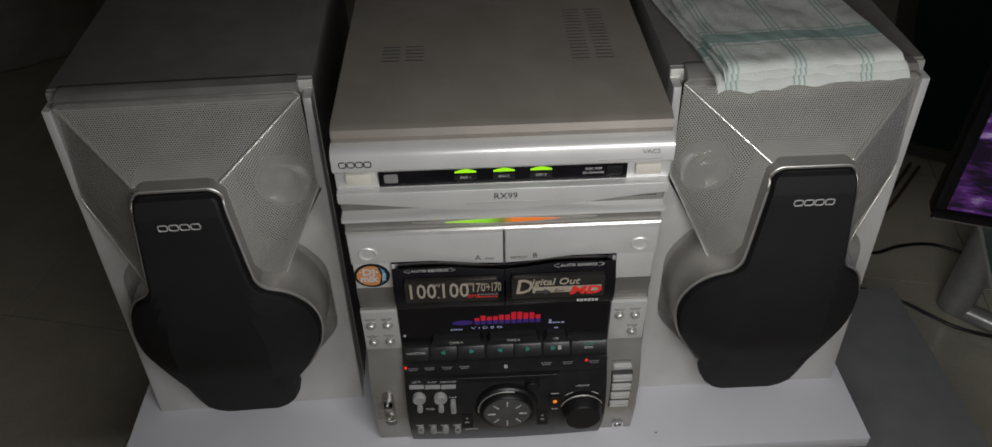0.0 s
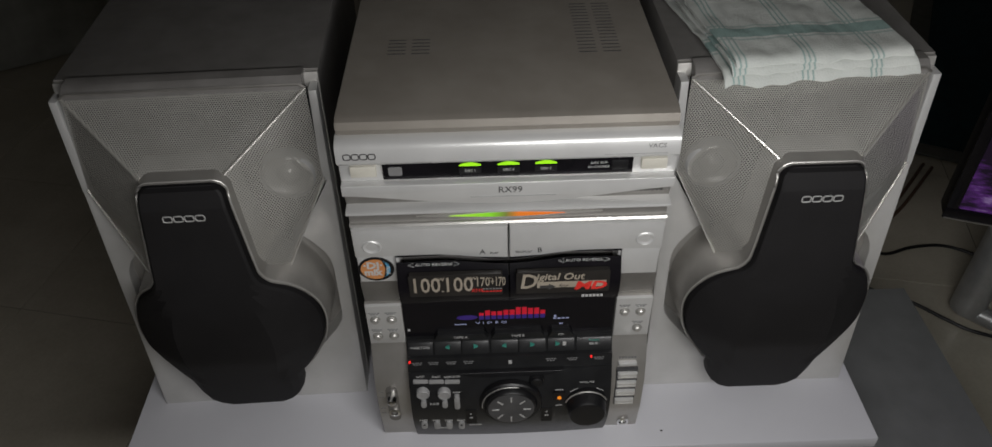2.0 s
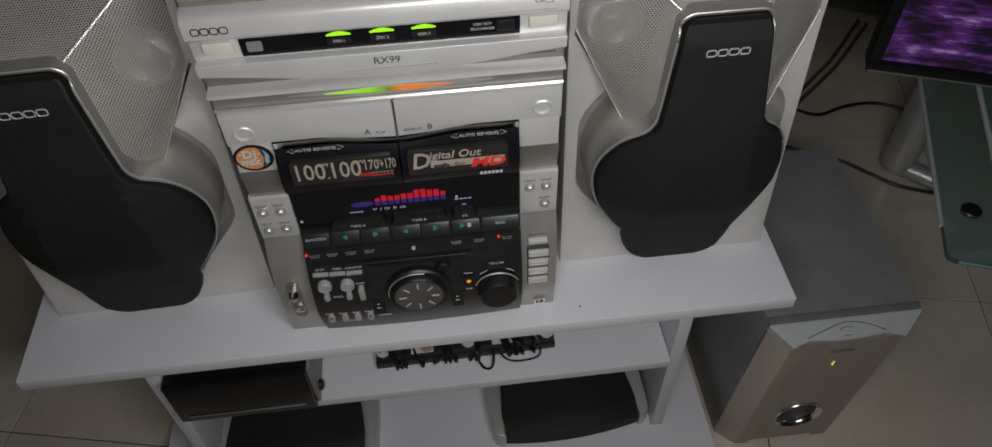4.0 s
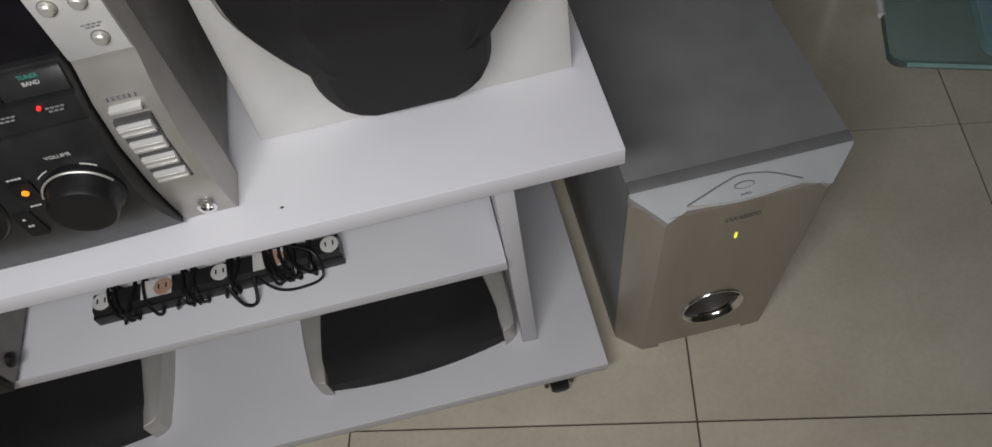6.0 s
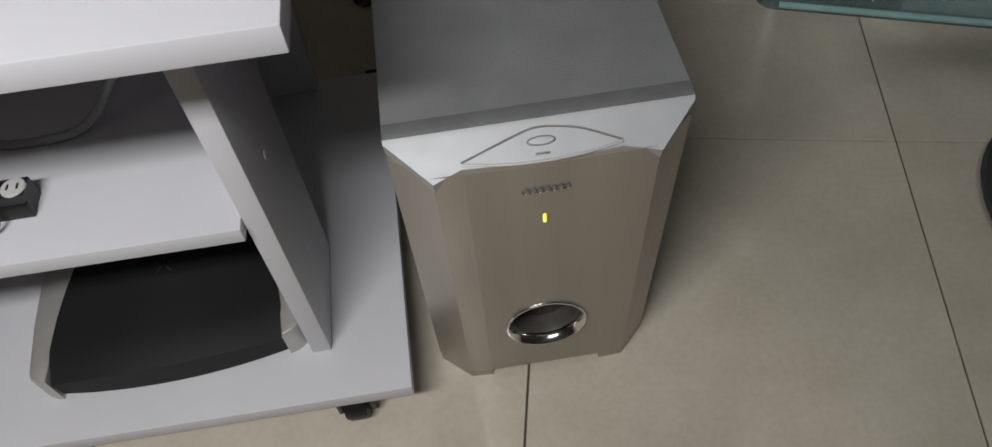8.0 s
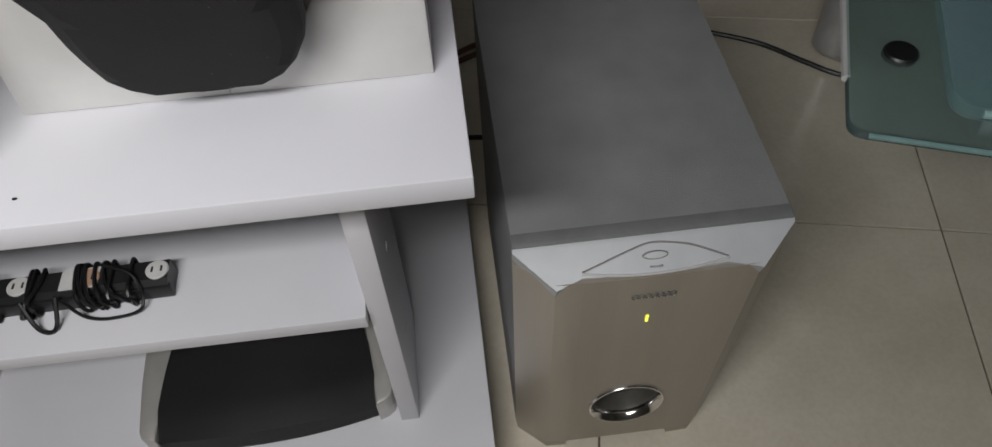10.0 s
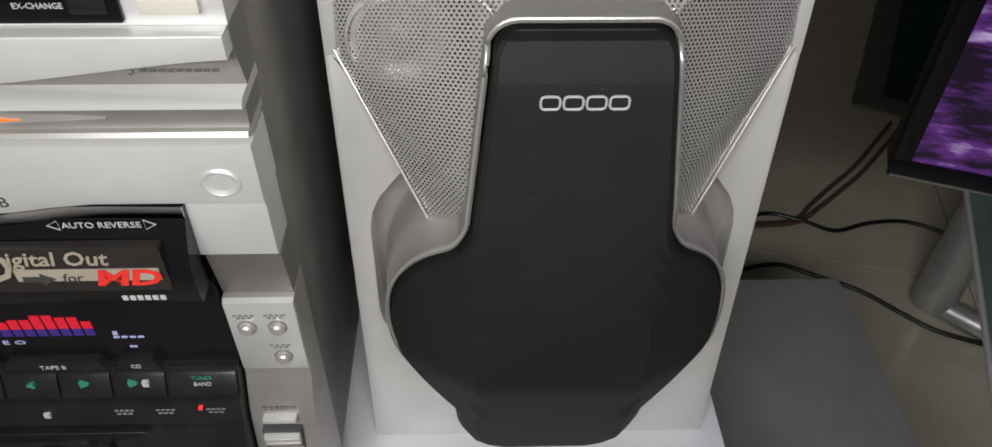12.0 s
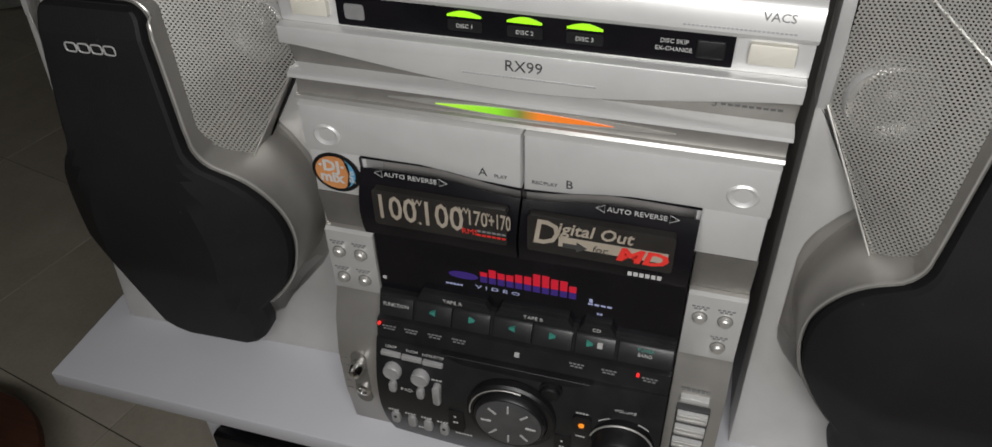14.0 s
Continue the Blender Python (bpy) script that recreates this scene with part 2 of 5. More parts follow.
def towel_mat():
    """White cotton with one broad teal band and pairs of thin teal lines."""
    m, nt, b = node_mat("striped_cotton")
    tc = nt.nodes.new("ShaderNodeTexCoord")
    sep = nt.nodes.new("ShaderNodeSeparateXYZ")
    link(nt, tc.outputs["Object"], sep.inputs[0])

    def band(axis, centre, width):
        s = nt.nodes.new("ShaderNodeMath")
        s.operation = "SUBTRACT"
        link(nt, sep.outputs[axis], s.inputs[0])
        s.inputs[1].default_value = centre
        a = nt.nodes.new("ShaderNodeMath")
        a.operation = "ABSOLUTE"
        link(nt, s.outputs[0], a.inputs[0])
        l = nt.nodes.new("ShaderNodeMath")
        l.operation = "LESS_THAN"
        link(nt, a.outputs[0], l.inputs[0])
        l.inputs[1].default_value = width / 2
        return l.outputs[0]

    total = None
    lines = [("Y", 0.043, 0.016, 0.75), ("Y", 0.031, 0.0025, 0.5), ("Y", 0.055, 0.0025, 0.5), ("Y", 0.19, 0.016, 0.75)]
    for c in (-0.070, -0.010, 0.050):
        lines += [("X", c - 0.0045, 0.0017, 0.65), ("X", c, 0.0017, 0.65), ("X", c + 0.0045, 0.0017, 0.65)]
    for axis, c, w, s in lines:
        k = nt.nodes.new("ShaderNodeMath")
        k.operation = "MULTIPLY"
        link(nt, band(axis, c, w), k.inputs[0])
        k.inputs[1].default_value = s
        if total is None:
            total = k.outputs[0]
        else:
            add = nt.nodes.new("ShaderNodeMath")
            add.operation = "MAXIMUM"
            link(nt, total, add.inputs[0])
            link(nt, k.outputs[0], add.inputs[1])
            total = add.outputs[0]
    vec = coords(nt)
    white = ramp(nt, noise_tex(nt, vec, 22, 5), (0.52, 0.55, 0.52), (0.63, 0.65, 0.62))
    mix = nt.nodes.new("ShaderNodeMix")
    mix.data_type = "RGBA"
    link(nt, total, mix.inputs["Factor"])
    link(nt, white, mix.inputs["A"])
    mix.inputs["B"].default_value = (0.17, 0.31, 0.29, 1)
    link(nt, mix.outputs["Result"], b.inputs["Base Color"])
    b.inputs["Roughness"].default_value = 0.95
    bp = nt.nodes.new("ShaderNodeBump")
    bp.inputs["Strength"].default_value, bp.inputs["Distance"].default_value = 0.6, 0.001
    link(nt, noise_tex(nt, vec, 500, 3), bp.inputs["Height"])
    link(nt, bp.outputs[0], b.inputs["Normal"])
    return m


def screen_mat():
    """A lit screen: violet streaks on a dark picture."""
    m, nt, b = node_mat("lit_violet_screen")
    b.inputs["Base Color"].default_value = (0.01, 0.01, 0.012, 1)
    b.inputs["Roughness"].default_value = 0.15
    vec = coords(nt, (5, 1, 22))
    streaks = noise_tex(nt, vec, 3.0, 5, 0.6)
    r = nt.nodes.new("ShaderNodeValToRGB")
    e = r.color_ramp.elements
    e[0].position, e[0].color = 0.44, (0.012, 0.003, 0.02, 1)
    e[1].position, e[1].color = 0.74, (0.75, 0.55, 0.95, 1)
    mid = e.new(0.57)
    mid.color = (0.13, 0.03, 0.24, 1)
    link(nt, streaks, r.inputs["Fac"])
    link(nt, r.outputs["Color"], b.inputs["Emission Color"])
    b.inputs["Emission Strength"].default_value = 0.55
    return m


def glass_mat(name, tint, through_share, rough):
    m, nt, b = node_mat(name)
    vec = coords(nt)
    link(nt, ramp(nt, noise_tex(nt, vec, 14, 6, 0.7), tuple(c * 0.86 for c in tint), tint), b.inputs["Base Color"])
    mr = nt.nodes.new("ShaderNodeMapRange")
    mr.inputs["To Min"].default_value, mr.inputs["To Max"].default_value = rough * 0.5, rough * 1.6
    link(nt, noise_tex(nt, vec, 30, 6, 0.7), mr.inputs["Value"])
    link(nt, mr.outputs[0], b.inputs["Roughness"])
    b.inputs["Transmission Weight"].default_value = through_share
    b.inputs["IOR"].default_value = 1.5
    return m


M_CLOTH, M_MESH, M_TILE, M_TOWEL, M_SCREEN, M_GLASS = cloth_mat(), mesh_mat(), tile_mat(), towel_mat(), screen_mat(), glass_mat("green_tinted_glass", (0.30, 0.47, 0.46), 0.86, 0.14)
M_GLASS_CLEAR = glass_mat("pale_green_glass", (0.37, 0.50, 0.485), 0.92, 0.14)


# ---- building helpers ----
def thing(name, label, category, at=(0, 0, 0), group="", turn=0.0):
    ob = new(name)
    ob.empty_display_size = 0.02
    ob.matrix_world = pose(*at, 0, 0, turn)
    return tagged(ob, label, category, group)


def mesh_from(bm, name, smooth=35):
    me = bpy.data.meshes.new(name)
    bmesh.ops.recalc_face_normals(bm, faces=bm.faces)
    bm.to_mesh(me)
    bm.free()
    if smooth:
        for p in me.polygons:
            p.use_smooth = True
        me.set_sharp_from_angle(angle=radians(smooth))
    return me


def part(name, bm, material, parent, label="", smooth=35):
    ob = new(name, mesh_from(bm, name, smooth))
    ob.data.materials.append(material)
    ob.parent = parent
    if label:
        tagged(ob, label)
    return ob


def solid(name, bm, material, label="", category="", kind="", group="", smooth=35):
    ob = new(name, mesh_from(bm, name, smooth))
    ob.data.materials.append(material)
    return tagged(ob, label, category, group, kind)


def box(x0, x1, y0, y1, z0, z1, bevel=0.0, seg=2):
    bm = bmesh.new()
    bmesh.ops.create_cube(bm, size=1)
    bmesh.ops.scale(bm, vec=(x1 - x0, y1 - y0, z1 - z0), verts=bm.verts)
    bmesh.ops.translate(bm, vec=((x0 + x1) / 2, (y0 + y1) / 2, (z0 + z1) / 2), verts=bm.verts)
    if bevel:
        bmesh.ops.bevel(bm, geom=bm.edges[:], offset=bevel, segments=seg, affect="EDGES", profile=0.5)
    return bm


def sweep_poly(points, place, a, b, bevel=0.0):
    """A closed outline of 2D points, carried from a to b; place(u, v, w) gives the world point."""
    bm = bmesh.new()
    front = [bm.verts.new(place(u, v, a)) for u, v in points]
    back = [bm.verts.new(place(u, v, b)) for u, v in points]
    n = len(points)
    ff = bm.faces.new(front)
    bm.faces.new(back[::-1])
    for i in range(n):
        bm.faces.new((front[i], back[i], back[(i + 1) % n], front[(i + 1) % n]))
    if bevel:
        bmesh.ops.recalc_face_normals(bm, faces=bm.faces)
        bmesh.ops.bevel(bm, geom=list(ff.edges), offset=bevel, segments=2, affect="EDGES", profile=0.5)
    return bm


def plate(points, y0, y1, bevel=0.0):
    """An outline in x and z, from its face at y0 back to y1."""
    return sweep_poly(points, lambda u, v, w: (u, w, v), y0, y1, bevel)


def bar(points, x0, x1, bevel=0.0):
    """A profile in y and z, carried from x0 to x1."""
    return sweep_poly(points, lambda u, v, w: (w, u, v), x0, x1, bevel)


def slab(points, z0, z1, bevel=0.0):
    """An outline in x and y, from z1 (its top) down to z0."""
    return sweep_poly(points, lambda u, v, w: (u, v, w), z1, z0, bevel)


def rect(x0, x1, z0, z1, r=0.0, n=4):
    if not r:
        return [(x0, z0), (x1, z0), (x1, z1), (x0, z1)]
    out = []
    for cx, cz, a in ((x1 - r, z0 + r, -90), (x1 - r, z1 - r, 0), (x0 + r, z1 - r, 90), (x0 + r, z0 + r, 180)):
        for i in range(n + 1):
            t = radians(a + 90 * i / n)
            out.append((cx + r * math.cos(t), cz + r * math.sin(t)))
    return out


def circle(cx, cz, r, n=28, rz=None):
    return [(cx + r * math.cos(2 * math.pi * i / n), cz + (rz or r) * math.sin(2 * math.pi * i / n)) for i in range(n)]


def lathe(profile, centre, n=40, axis="y", squash=1.0, caps=True):
    """Rings of (radius, distance along the axis) round a centre."""
    bm = bmesh.new()
    rings = []
    for r, d in profile:
        ring = []
        for i in range(n):
            a = 2 * math.pi * i / n
            u, v = r * math.cos(a), r * math.sin(a) * squash
            p = {"y": (u, d, v), "z": (u, v, d), "x": (d, u, v)}[axis]
            ring.append(bm.verts.new((centre[0] + p[0], centre[1] + p[1], centre[2] + p[2])))
        rings.append(ring)
    for a, b in zip(rings, rings[1:]):
        for i in range(n):
            bm.faces.new((a[i], a[(i + 1) % n], b[(i + 1) % n], b[i]))
    for ring in (rings[0], rings[-1]) if caps else ():
        bm.faces.new(ring)
    return bm


def smooth_line(points, per=8):
    """A Catmull-Rom line through the points."""
    p = [Vector(q) for q in points]
    p = [2 * p[0] - p[1]] + p + [2 * p[-1] - p[-2]]
    out = []
    for i in range(1, len(p) - 2):
        for k in range(per):
            t = k / per
            out.append(0.5 * (2 * p[i] + (p[i + 1] - p[i - 1]) * t + (2 * p[i - 1] - 5 * p[i] + 4 * p[i + 1] - p[i + 2]) * t * t
                              + (3 * p[i] - p[i - 1] - 3 * p[i + 1] + p[i + 2]) * t ** 3))
    return out + [p[-2]]


def tube(points, radius, n=8, closed=False):
    bm = bmesh.new()
    pts = [Vector(q) for q in points]
    rings = []
    up = Vector((0.13, 0.21, 1)).normalized()
    for i, q in enumerate(pts):
        if closed:
            d = pts[(i + 1) % len(pts)] - pts[i - 1]
        else:
            d = pts[min(i + 1, len(pts) - 1)] - pts[max(i - 1, 0)]
        d.normalize()
        side = d.cross(up)
        if side.length < 1e-3:
            side = d.cross(Vector((1, 0, 0)))
        side.normalize()
        over = side.cross(d)
        rings.append([bm.verts.new(q + radius * (math.cos(2 * math.pi * k / n) * side + math.sin(2 * math.pi * k / n) * over)) for k in range(n)])
    pairs = list(zip(rings, rings[1:])) + ([(rings[-1], rings[0])] if closed else [])
    for a, b in pairs:
        for k in range(n):
            bm.faces.new((a[k], a[(k + 1) % n], b[(k + 1) % n], b[k]))
    if not closed:
        bm.faces.new(rings[0][::-1])
        bm.faces.new(rings[-1])
    return bm


def merged(*many):
    out = bmesh.new()
    for bm in many:
        me = bpy.data.meshes.new("piece")
        bm.to_mesh(me)
        bm.free()
        out.from_mesh(me)
        bpy.data.meshes.remove(me)
    return out


def lettering(body, x, y, z, height, material, parent, slope=0.0, centre=True, width=None, upright=True, lean=0.0, bold=0.0):
    """Words as thin raised print, facing -y."""
    cu = bpy.data.curves.new("print", "FONT")
    cu.body, cu.size, cu.extrude, cu.resolution_u, cu.shear = body, height * 1.4, 0.00012, 2, lean
    cu.offset = bold * height
    cu.align_x, cu.align_y = ("CENTER" if centre else "LEFT"), "CENTER"
    tmp = bpy.data.objects.new("print", cu)
    scene.collection.objects.link(tmp)
    dg = bpy.context.evaluated_depsgraph_get()
    me = bpy.data.meshes.new_from_object(tmp.evaluated_get(dg))
    bpy.data.objects.remove(tmp)
    ob = new("lettering", me)
    me.materials.clear()
    me.materials.append(material)
    sx = 1.0
    if width:
        xs = [v.co.x for v in me.vertices]
        sx = width / max(1e-6, max(xs) - min(xs))
    me.transform(Matrix.Translation((x, y, z)) @ Matrix.Rotation(radians(90 - slope), 4, "X") @ Matrix.Diagonal((sx, 1, 1, 1)))
    ob.parent = parent
    return ob


def marks(x, y, z, width, height, count, material, parent, slope=0.0, name="print_bar"):
    """Plain bars in place of print that cannot be read or of a maker's name."""
    pieces = []
    step = width / count
    for i in range(count):
        a = x - width / 2 + i * step
        pieces.append(box(a, a + step * 0.74, -0.0002, 0.0002, -height / 2, height / 2))
    bm = merged(*pieces)
    bmesh.ops.transform(bm, matrix=Matrix.Translation((0, y, z)) @ Matrix.Rotation(radians(-slope), 4, "X"), verts=bm.verts)
    return part(name, bm, material, parent, "", 0)


def logo(x, y, z, width, height, count, material, parent, slope=0.0):
    """A maker's name as a row of plain hollow shapes."""
    step = width / count
    bms = []
    for i in range(count):
        a, b = x - width / 2 + i * step + step * 0.08, x - width / 2 + (i + 1) * step - step * 0.08
        bms.append(tube([(u, y, z + v) for u, v in rect(a - 0.0, b, -height / 2, height / 2, height * 0.3, 3)], height * 0.10, 5, True))
    bm = merged(*bms)
    bmesh.ops.rotate(bm, cent=(x, y, z), matrix=Matrix.Rotation(radians(-slope), 3, "X"), verts=bm.verts)
    return part("maker_mark", bm, material, parent)

# ---- the room ----
TILE = 0.4005
TA, TB = Vector((0.391, -0.0867, 0)), Vector((0.0867, 0.391, 0))
T0 = Vector((0.475, -0.080, 0))
TURN = math.degrees(math.atan2(TA.y, TA.x))


def room():
    c = T0 + 0.3 * TB - 0.5 * TA
    m = pose(c.x, c.y, 0, 0, 0, TURN)
    w, d, h = 3.1, 2.8, 2.6

    def placed(bm):
        bmesh.ops.transform(bm, matrix=m, verts=bm.verts)
        return bm

    floor = solid("floor", placed(box(-w, w, -d, d, -0.12, -0.0035)), M_GROUT, "dark tile joints under cream floor tiles", "floor", "structure")
    solid("ceiling", placed(box(-w - 0.12, w + 0.12, -d - 0.12, d + 0.12, h, h + 0.1)), M_WALL, "plain painted ceiling of the dark room", "ceiling", "structure")
    solid("wall_north", placed(box(-w - 0.12, w + 0.12, d, d + 0.12, -0.12, h)), M_WALL, "plain painted wall behind the stand", "wall", "structure")
    solid("wall_south", placed(box(-w - 0.12, w + 0.12, -d - 0.12, -d, -0.12, h)), M_WALL, "plain painted wall of the dark room", "wall", "structure")
    solid("wall_east", placed(box(w, w + 0.12, -d, d, -0.12, h)), M_WALL, "plain painted wall of the dark room", "wall", "structure")
    solid("wall_west", placed(box(-w - 0.12, -w, -d, d, -0.12, h)), M_WALL, "plain painted wall of the dark room", "wall", "structure")
    return floor


FLOOR = room()


# ---- the stand ----
def stand():
    s = thing("tv_stand", "white laminate TV stand with open shelves on castors", "tv stand")
    part("tabletop", box(-0.412, 0.393, -0.034, 0.40, TT - 0.0165, TT, 0.0012), M_WHITE, s)
    part("bottom_shelf", box(-0.415, 0.391, -0.013, 0.393, SH - 0.016, SH, 0.0012), M_WHITE, s)
    part("middle_shelf", box(-0.3235, 0.3045, 0.027, 0.374, MS - 0.014, MS, 0.001), M_WHITE, s)
    for x0, x1 in ((0.3055, 0.3225), (-0.3415, -0.3245)):
        p = part("side_panel", box(x0, x1, 0.035, 0.150, SH + 0.0005, TT - 0.017, 0.001), M_WHITE, s)
        for y, z in ((0.1515, 0.375), (0.1515, 0.330)):
            part("cable_clip", box((x0 + x1) / 2 - 0.006, (x0 + x1) / 2 + 0.006, y - 0.001, y + 0.007, z - 0.007, z + 0.007, 0.0015), M_BLACK, p, "black cable clip")
        side = x1 + 0.0005 if x0 > 0 else x0 - 0.0005
        for z in (0.15, 0.27, 0.36):
            part("screw_cap", lathe([(0.004, -0.0005), (0.004, 0.0006), (0.001, 0.001)], (side, 0.085, z), 12, "x"), M_WHITE, p)
    part("back_panel", box(-0.32, 0.312, 0.3755, 0.391, SH + 0.0005, TT - 0.017, 0.001), M_WHITE, s)
    for x in (0.335, -0.36):
        for y in (0.006, 0.355):
            c = part("castor", lathe([(0.004, -0.011), (0.019, -0.010), (0.021, -0.006), (0.021, 0.006), (0.019, 0.010), (0.004, 0.011)], (x, y, 0.0215), 24, "x"), M_BLACK, s, "black plastic castor")
            part("castor_fork", merged(box(x - 0.017, x - 0.0125, y - 0.012, y + 0.014, 0.015, 0.0455, 0.001), box(x + 0.0125, x + 0.017, y - 0.012, y + 0.014, 0.015, 0.0455, 0.001),
                                       box(x - 0.017, x + 0.017, y - 0.012, y + 0.014, 0.042, 0.0458, 0.001)), M_BLACK, c)
    return s


stand()


# ---- the music system ----
def window_y(z):
    t = max(0.0, min(1.0, (z - 0.679) / 0.0505))
    return -0.0125 + 0.0078 * t - 0.0060 * math.sin(math.pi * t)


def panel_y(z):
    """The face of the lower control panel, which swells forward in the middle."""
    t = max(0.0, min(1.0, (z - 0.477) / (0.592 - 0.477)))
    return -0.012 - 0.0185 * math.sin(math.pi * min(1, t * 0.86 + 0.02))


def music_system():
    s = thing("music_system", "silver and black music system with twin cassette decks", "stereo", (0, 0, TT))
    s.matrix_world = Matrix.Identity(4)
    hw = 0.1355
    # case
    part("case", box(-0.131, 0.131, 0.02, 0.375, TT + 0.006, 0.852, 0.002), M_CABINET, s)
    for x in (-0.11, 0.11):
        for y in (0.04, 0.34):
            part("foot", lathe([(0.012, 0.0), (0.013, 0.006)], (x, y, TT), 20, "z"), M_BLACK, s)
    lid = part("top_cover", bar([(0.006, 0.851), (0.003, 0.858), (0.005, 0.864), (0.012, 0.867), (0.378, 0.867), (0.378, 0.846), (0.02, 0.846)], -0.1345, 0.1345, 0.002), M_LID, s, "bronze-grey sheet metal cover")
    for cx0, rows, cols in ((-0.100, (0.105, 0.130), 2), (0.066, (0.100, 0.195), 2)):
        for c in range(cols):
            for i in range(int((rows[1] - rows[0]) / 0.0062) + 1):
                x, y = cx0 + c * 0.021, rows[0] + i * 0.0062
                part("vent_slot", box(x, x + 0.0155, y, y + 0.0013, 0.8668, 0.8672), M_SEAM, lid)
    # disc tray front
    disc = part("disc_fascia", bar([(0.022, 0.852), (0.004, 0.8525), (-0.003, 0.850), (-0.006, 0.846), (-0.0068, 0.833), (-0.005, 0.8305), (0.0005, 0.8300), (0.0005, 0.8110), (0.022, 0.8110)], -hw, hw, 0.0008), M_SILVER_LIGHT, s)
    # recess and channel below take a darker silver for the shade on them
    part("fascia_recess", bar([(0.0005, 0.8109), (0.0015, 0.7975), (0.0060, 0.7830), (0.022, 0.7830), (0.022, 0.8109)], -hw, hw), M_SILVER_DULL_SHADE, disc)
    part("fascia_lip", bar([(0.022, 0.7829), (-0.0030, 0.7829), (-0.0058, 0.7815), (-0.0062, 0.7795), (-0.0040, 0.7783), (0.022, 0.7783)], -hw, hw, 0.0005), M_SILVER_LIGHT, disc)
    part("light_channel", bar([(0.022, 0.7782), (-0.0030, 0.7782), (0.0010, 0.7752), (0.0006, 0.7690), (-0.0005, 0.7668), (0.022, 0.7668)], -hw + 0.001, hw - 0.001), M_SILVER_DULL_SHADE, disc)
    part("fascia_lip", bar([(0.022, 0.7667), (-0.0035, 0.7672), (-0.0048, 0.7655), (-0.0015, 0.7635), (0.022, 0.763)], -hw + 0.001, hw - 0.001, 0.0004), M_SILVER, disc)
    curve = [(-hw + 0.0005 + 2 * (hw - 0.0005) * i / 24, 0.8012 - 0.0120 * math.sin(math.pi * i / 24) ** 1.4) for i in range(25)]
    part("name_plate", plate([(-hw + 0.0005, 0.8108), *curve, (hw - 0.0005, 0.8108)], -0.0075, 0.004, 0.0005), M_SILVER_LIGHT, disc)
    strip = part("disc_window", plate(rect(-0.1005, 0.1005, 0.8128, 0.8297, 0.001), -0.0014, 0.004), M_GLOSS, disc)
    for i, x in enumerate((-0.0305, 0.0005, 0.0305)):
        led = [(x - 0.0088 + 0.0176 * k / 12, 0.8253 + 0.0022 * math.sin(math.pi * k / 12)) for k in range(13)]
        part("disc_light", plate(led + [(x + 0.0088, 0.8246), (x - 0.0088, 0.8246)], -0.0025, 0.0), M_LED_GREEN, strip, "glowing green disc light")
        lettering(f"DISC {i + 1}", x, -0.0016, 0.8193, 0.0022, M_INK_WHITE, strip)
        part("disc_button", plate(rect(x - 0.009, x + 0.009, 0.8165, 0.8225, 0.001), -0.0015, 0.0), M_BLACK, strip)
    part("disc_mark", plate(rect(-0.0960, -0.0850, 0.8165, 0.8250, 0.0015), -0.0018, 0.0), M_INK_GREY, strip)
    lettering("DISC SKIP", 0.073, -0.0018, 0.8235, 0.0022, M_INK_WHITE, strip)
    lettering("EX-CHANGE", 0.073, -0.0018, 0.8195, 0.0022, M_INK_WHITE, strip)
    part("skip_button", plate(rect(0.0835, 0.0965, 0.8165, 0.8255, 0.001), -0.0024, 0.0, 0.0004), M_BLACK, strip)
    for x in (-0.116, 0.1175):
        part("tray_button", plate(rect(x - 0.0105, x + 0.0105, 0.8165, 0.8268, 0.001), -0.003, 0.004, 0.0006), M_BEIGE_BTN, disc, "beige plastic tray button")
    logo(-0.1165, -0.0068, 0.8395, 0.026, 0.0050, 4, M_INK_DARK, disc)
    lettering("VACS", 0.117, -0.0068, 0.8420, 0.0042, M_INK_GREY, disc)
    marks(0.101, -0.0068, 0.8350, 0.050, 0.0008, 26, M_BTN_GREY, disc)
    lettering("RX99", 0.0015, -0.0078, 0.8035, 0.0062, M_INK_DARK, disc)
    marks(0.004, -0.0078, 0.7972, 0.070, 0.0008, 36, M_BTN_GREY, disc)
    lettering("3", 0.096, 0.0008, 0.7925, 0.0042, M_INK_DARK, disc, 20)
    marks(0.114, 0.0008, 0.7922, 0.030, 0.0012, 9, M_INK_DARK, disc, 20)
    # light bar, green on one half and orange on the other
    def lens(x0, x1, up, down, n=16):
        top = [(x0 + (x1 - x0) * i / n, 0.7716 + up * math.sin(math.pi * i / n)) for i in range(n + 1)]
        return top, [(x, 0.7715 - down * (z - 0.7716) / up) for x, z in top]

    half, low = lens(-0.050, 0.048, 0.0024, 0.0020)
    wide, under = lens(-0.078, 0.080, 0.0030, 0.0026)
    part("light_lens", plate(wide + under[::-1], -0.0004, 0.004), M_SILVER, disc, "clear lens round the light bar")
    part("green_light", plate(half[:9] + low[8::-1], -0.0010, 0.0), M_LED_BAR, disc, "glowing green half of the light bar")
    part("orange_light", plate(half[8:] + low[:7:-1], -0.0010, 0.0), M_LED_BAR, disc, "glowing orange half of the light bar")
    # cassette doors
    dip = [(-0.096, 0.7297), (-0.062, 0.7297), (-0.045, 0.7280), (-0.028, 0.7255), (0.0, 0.7240)]
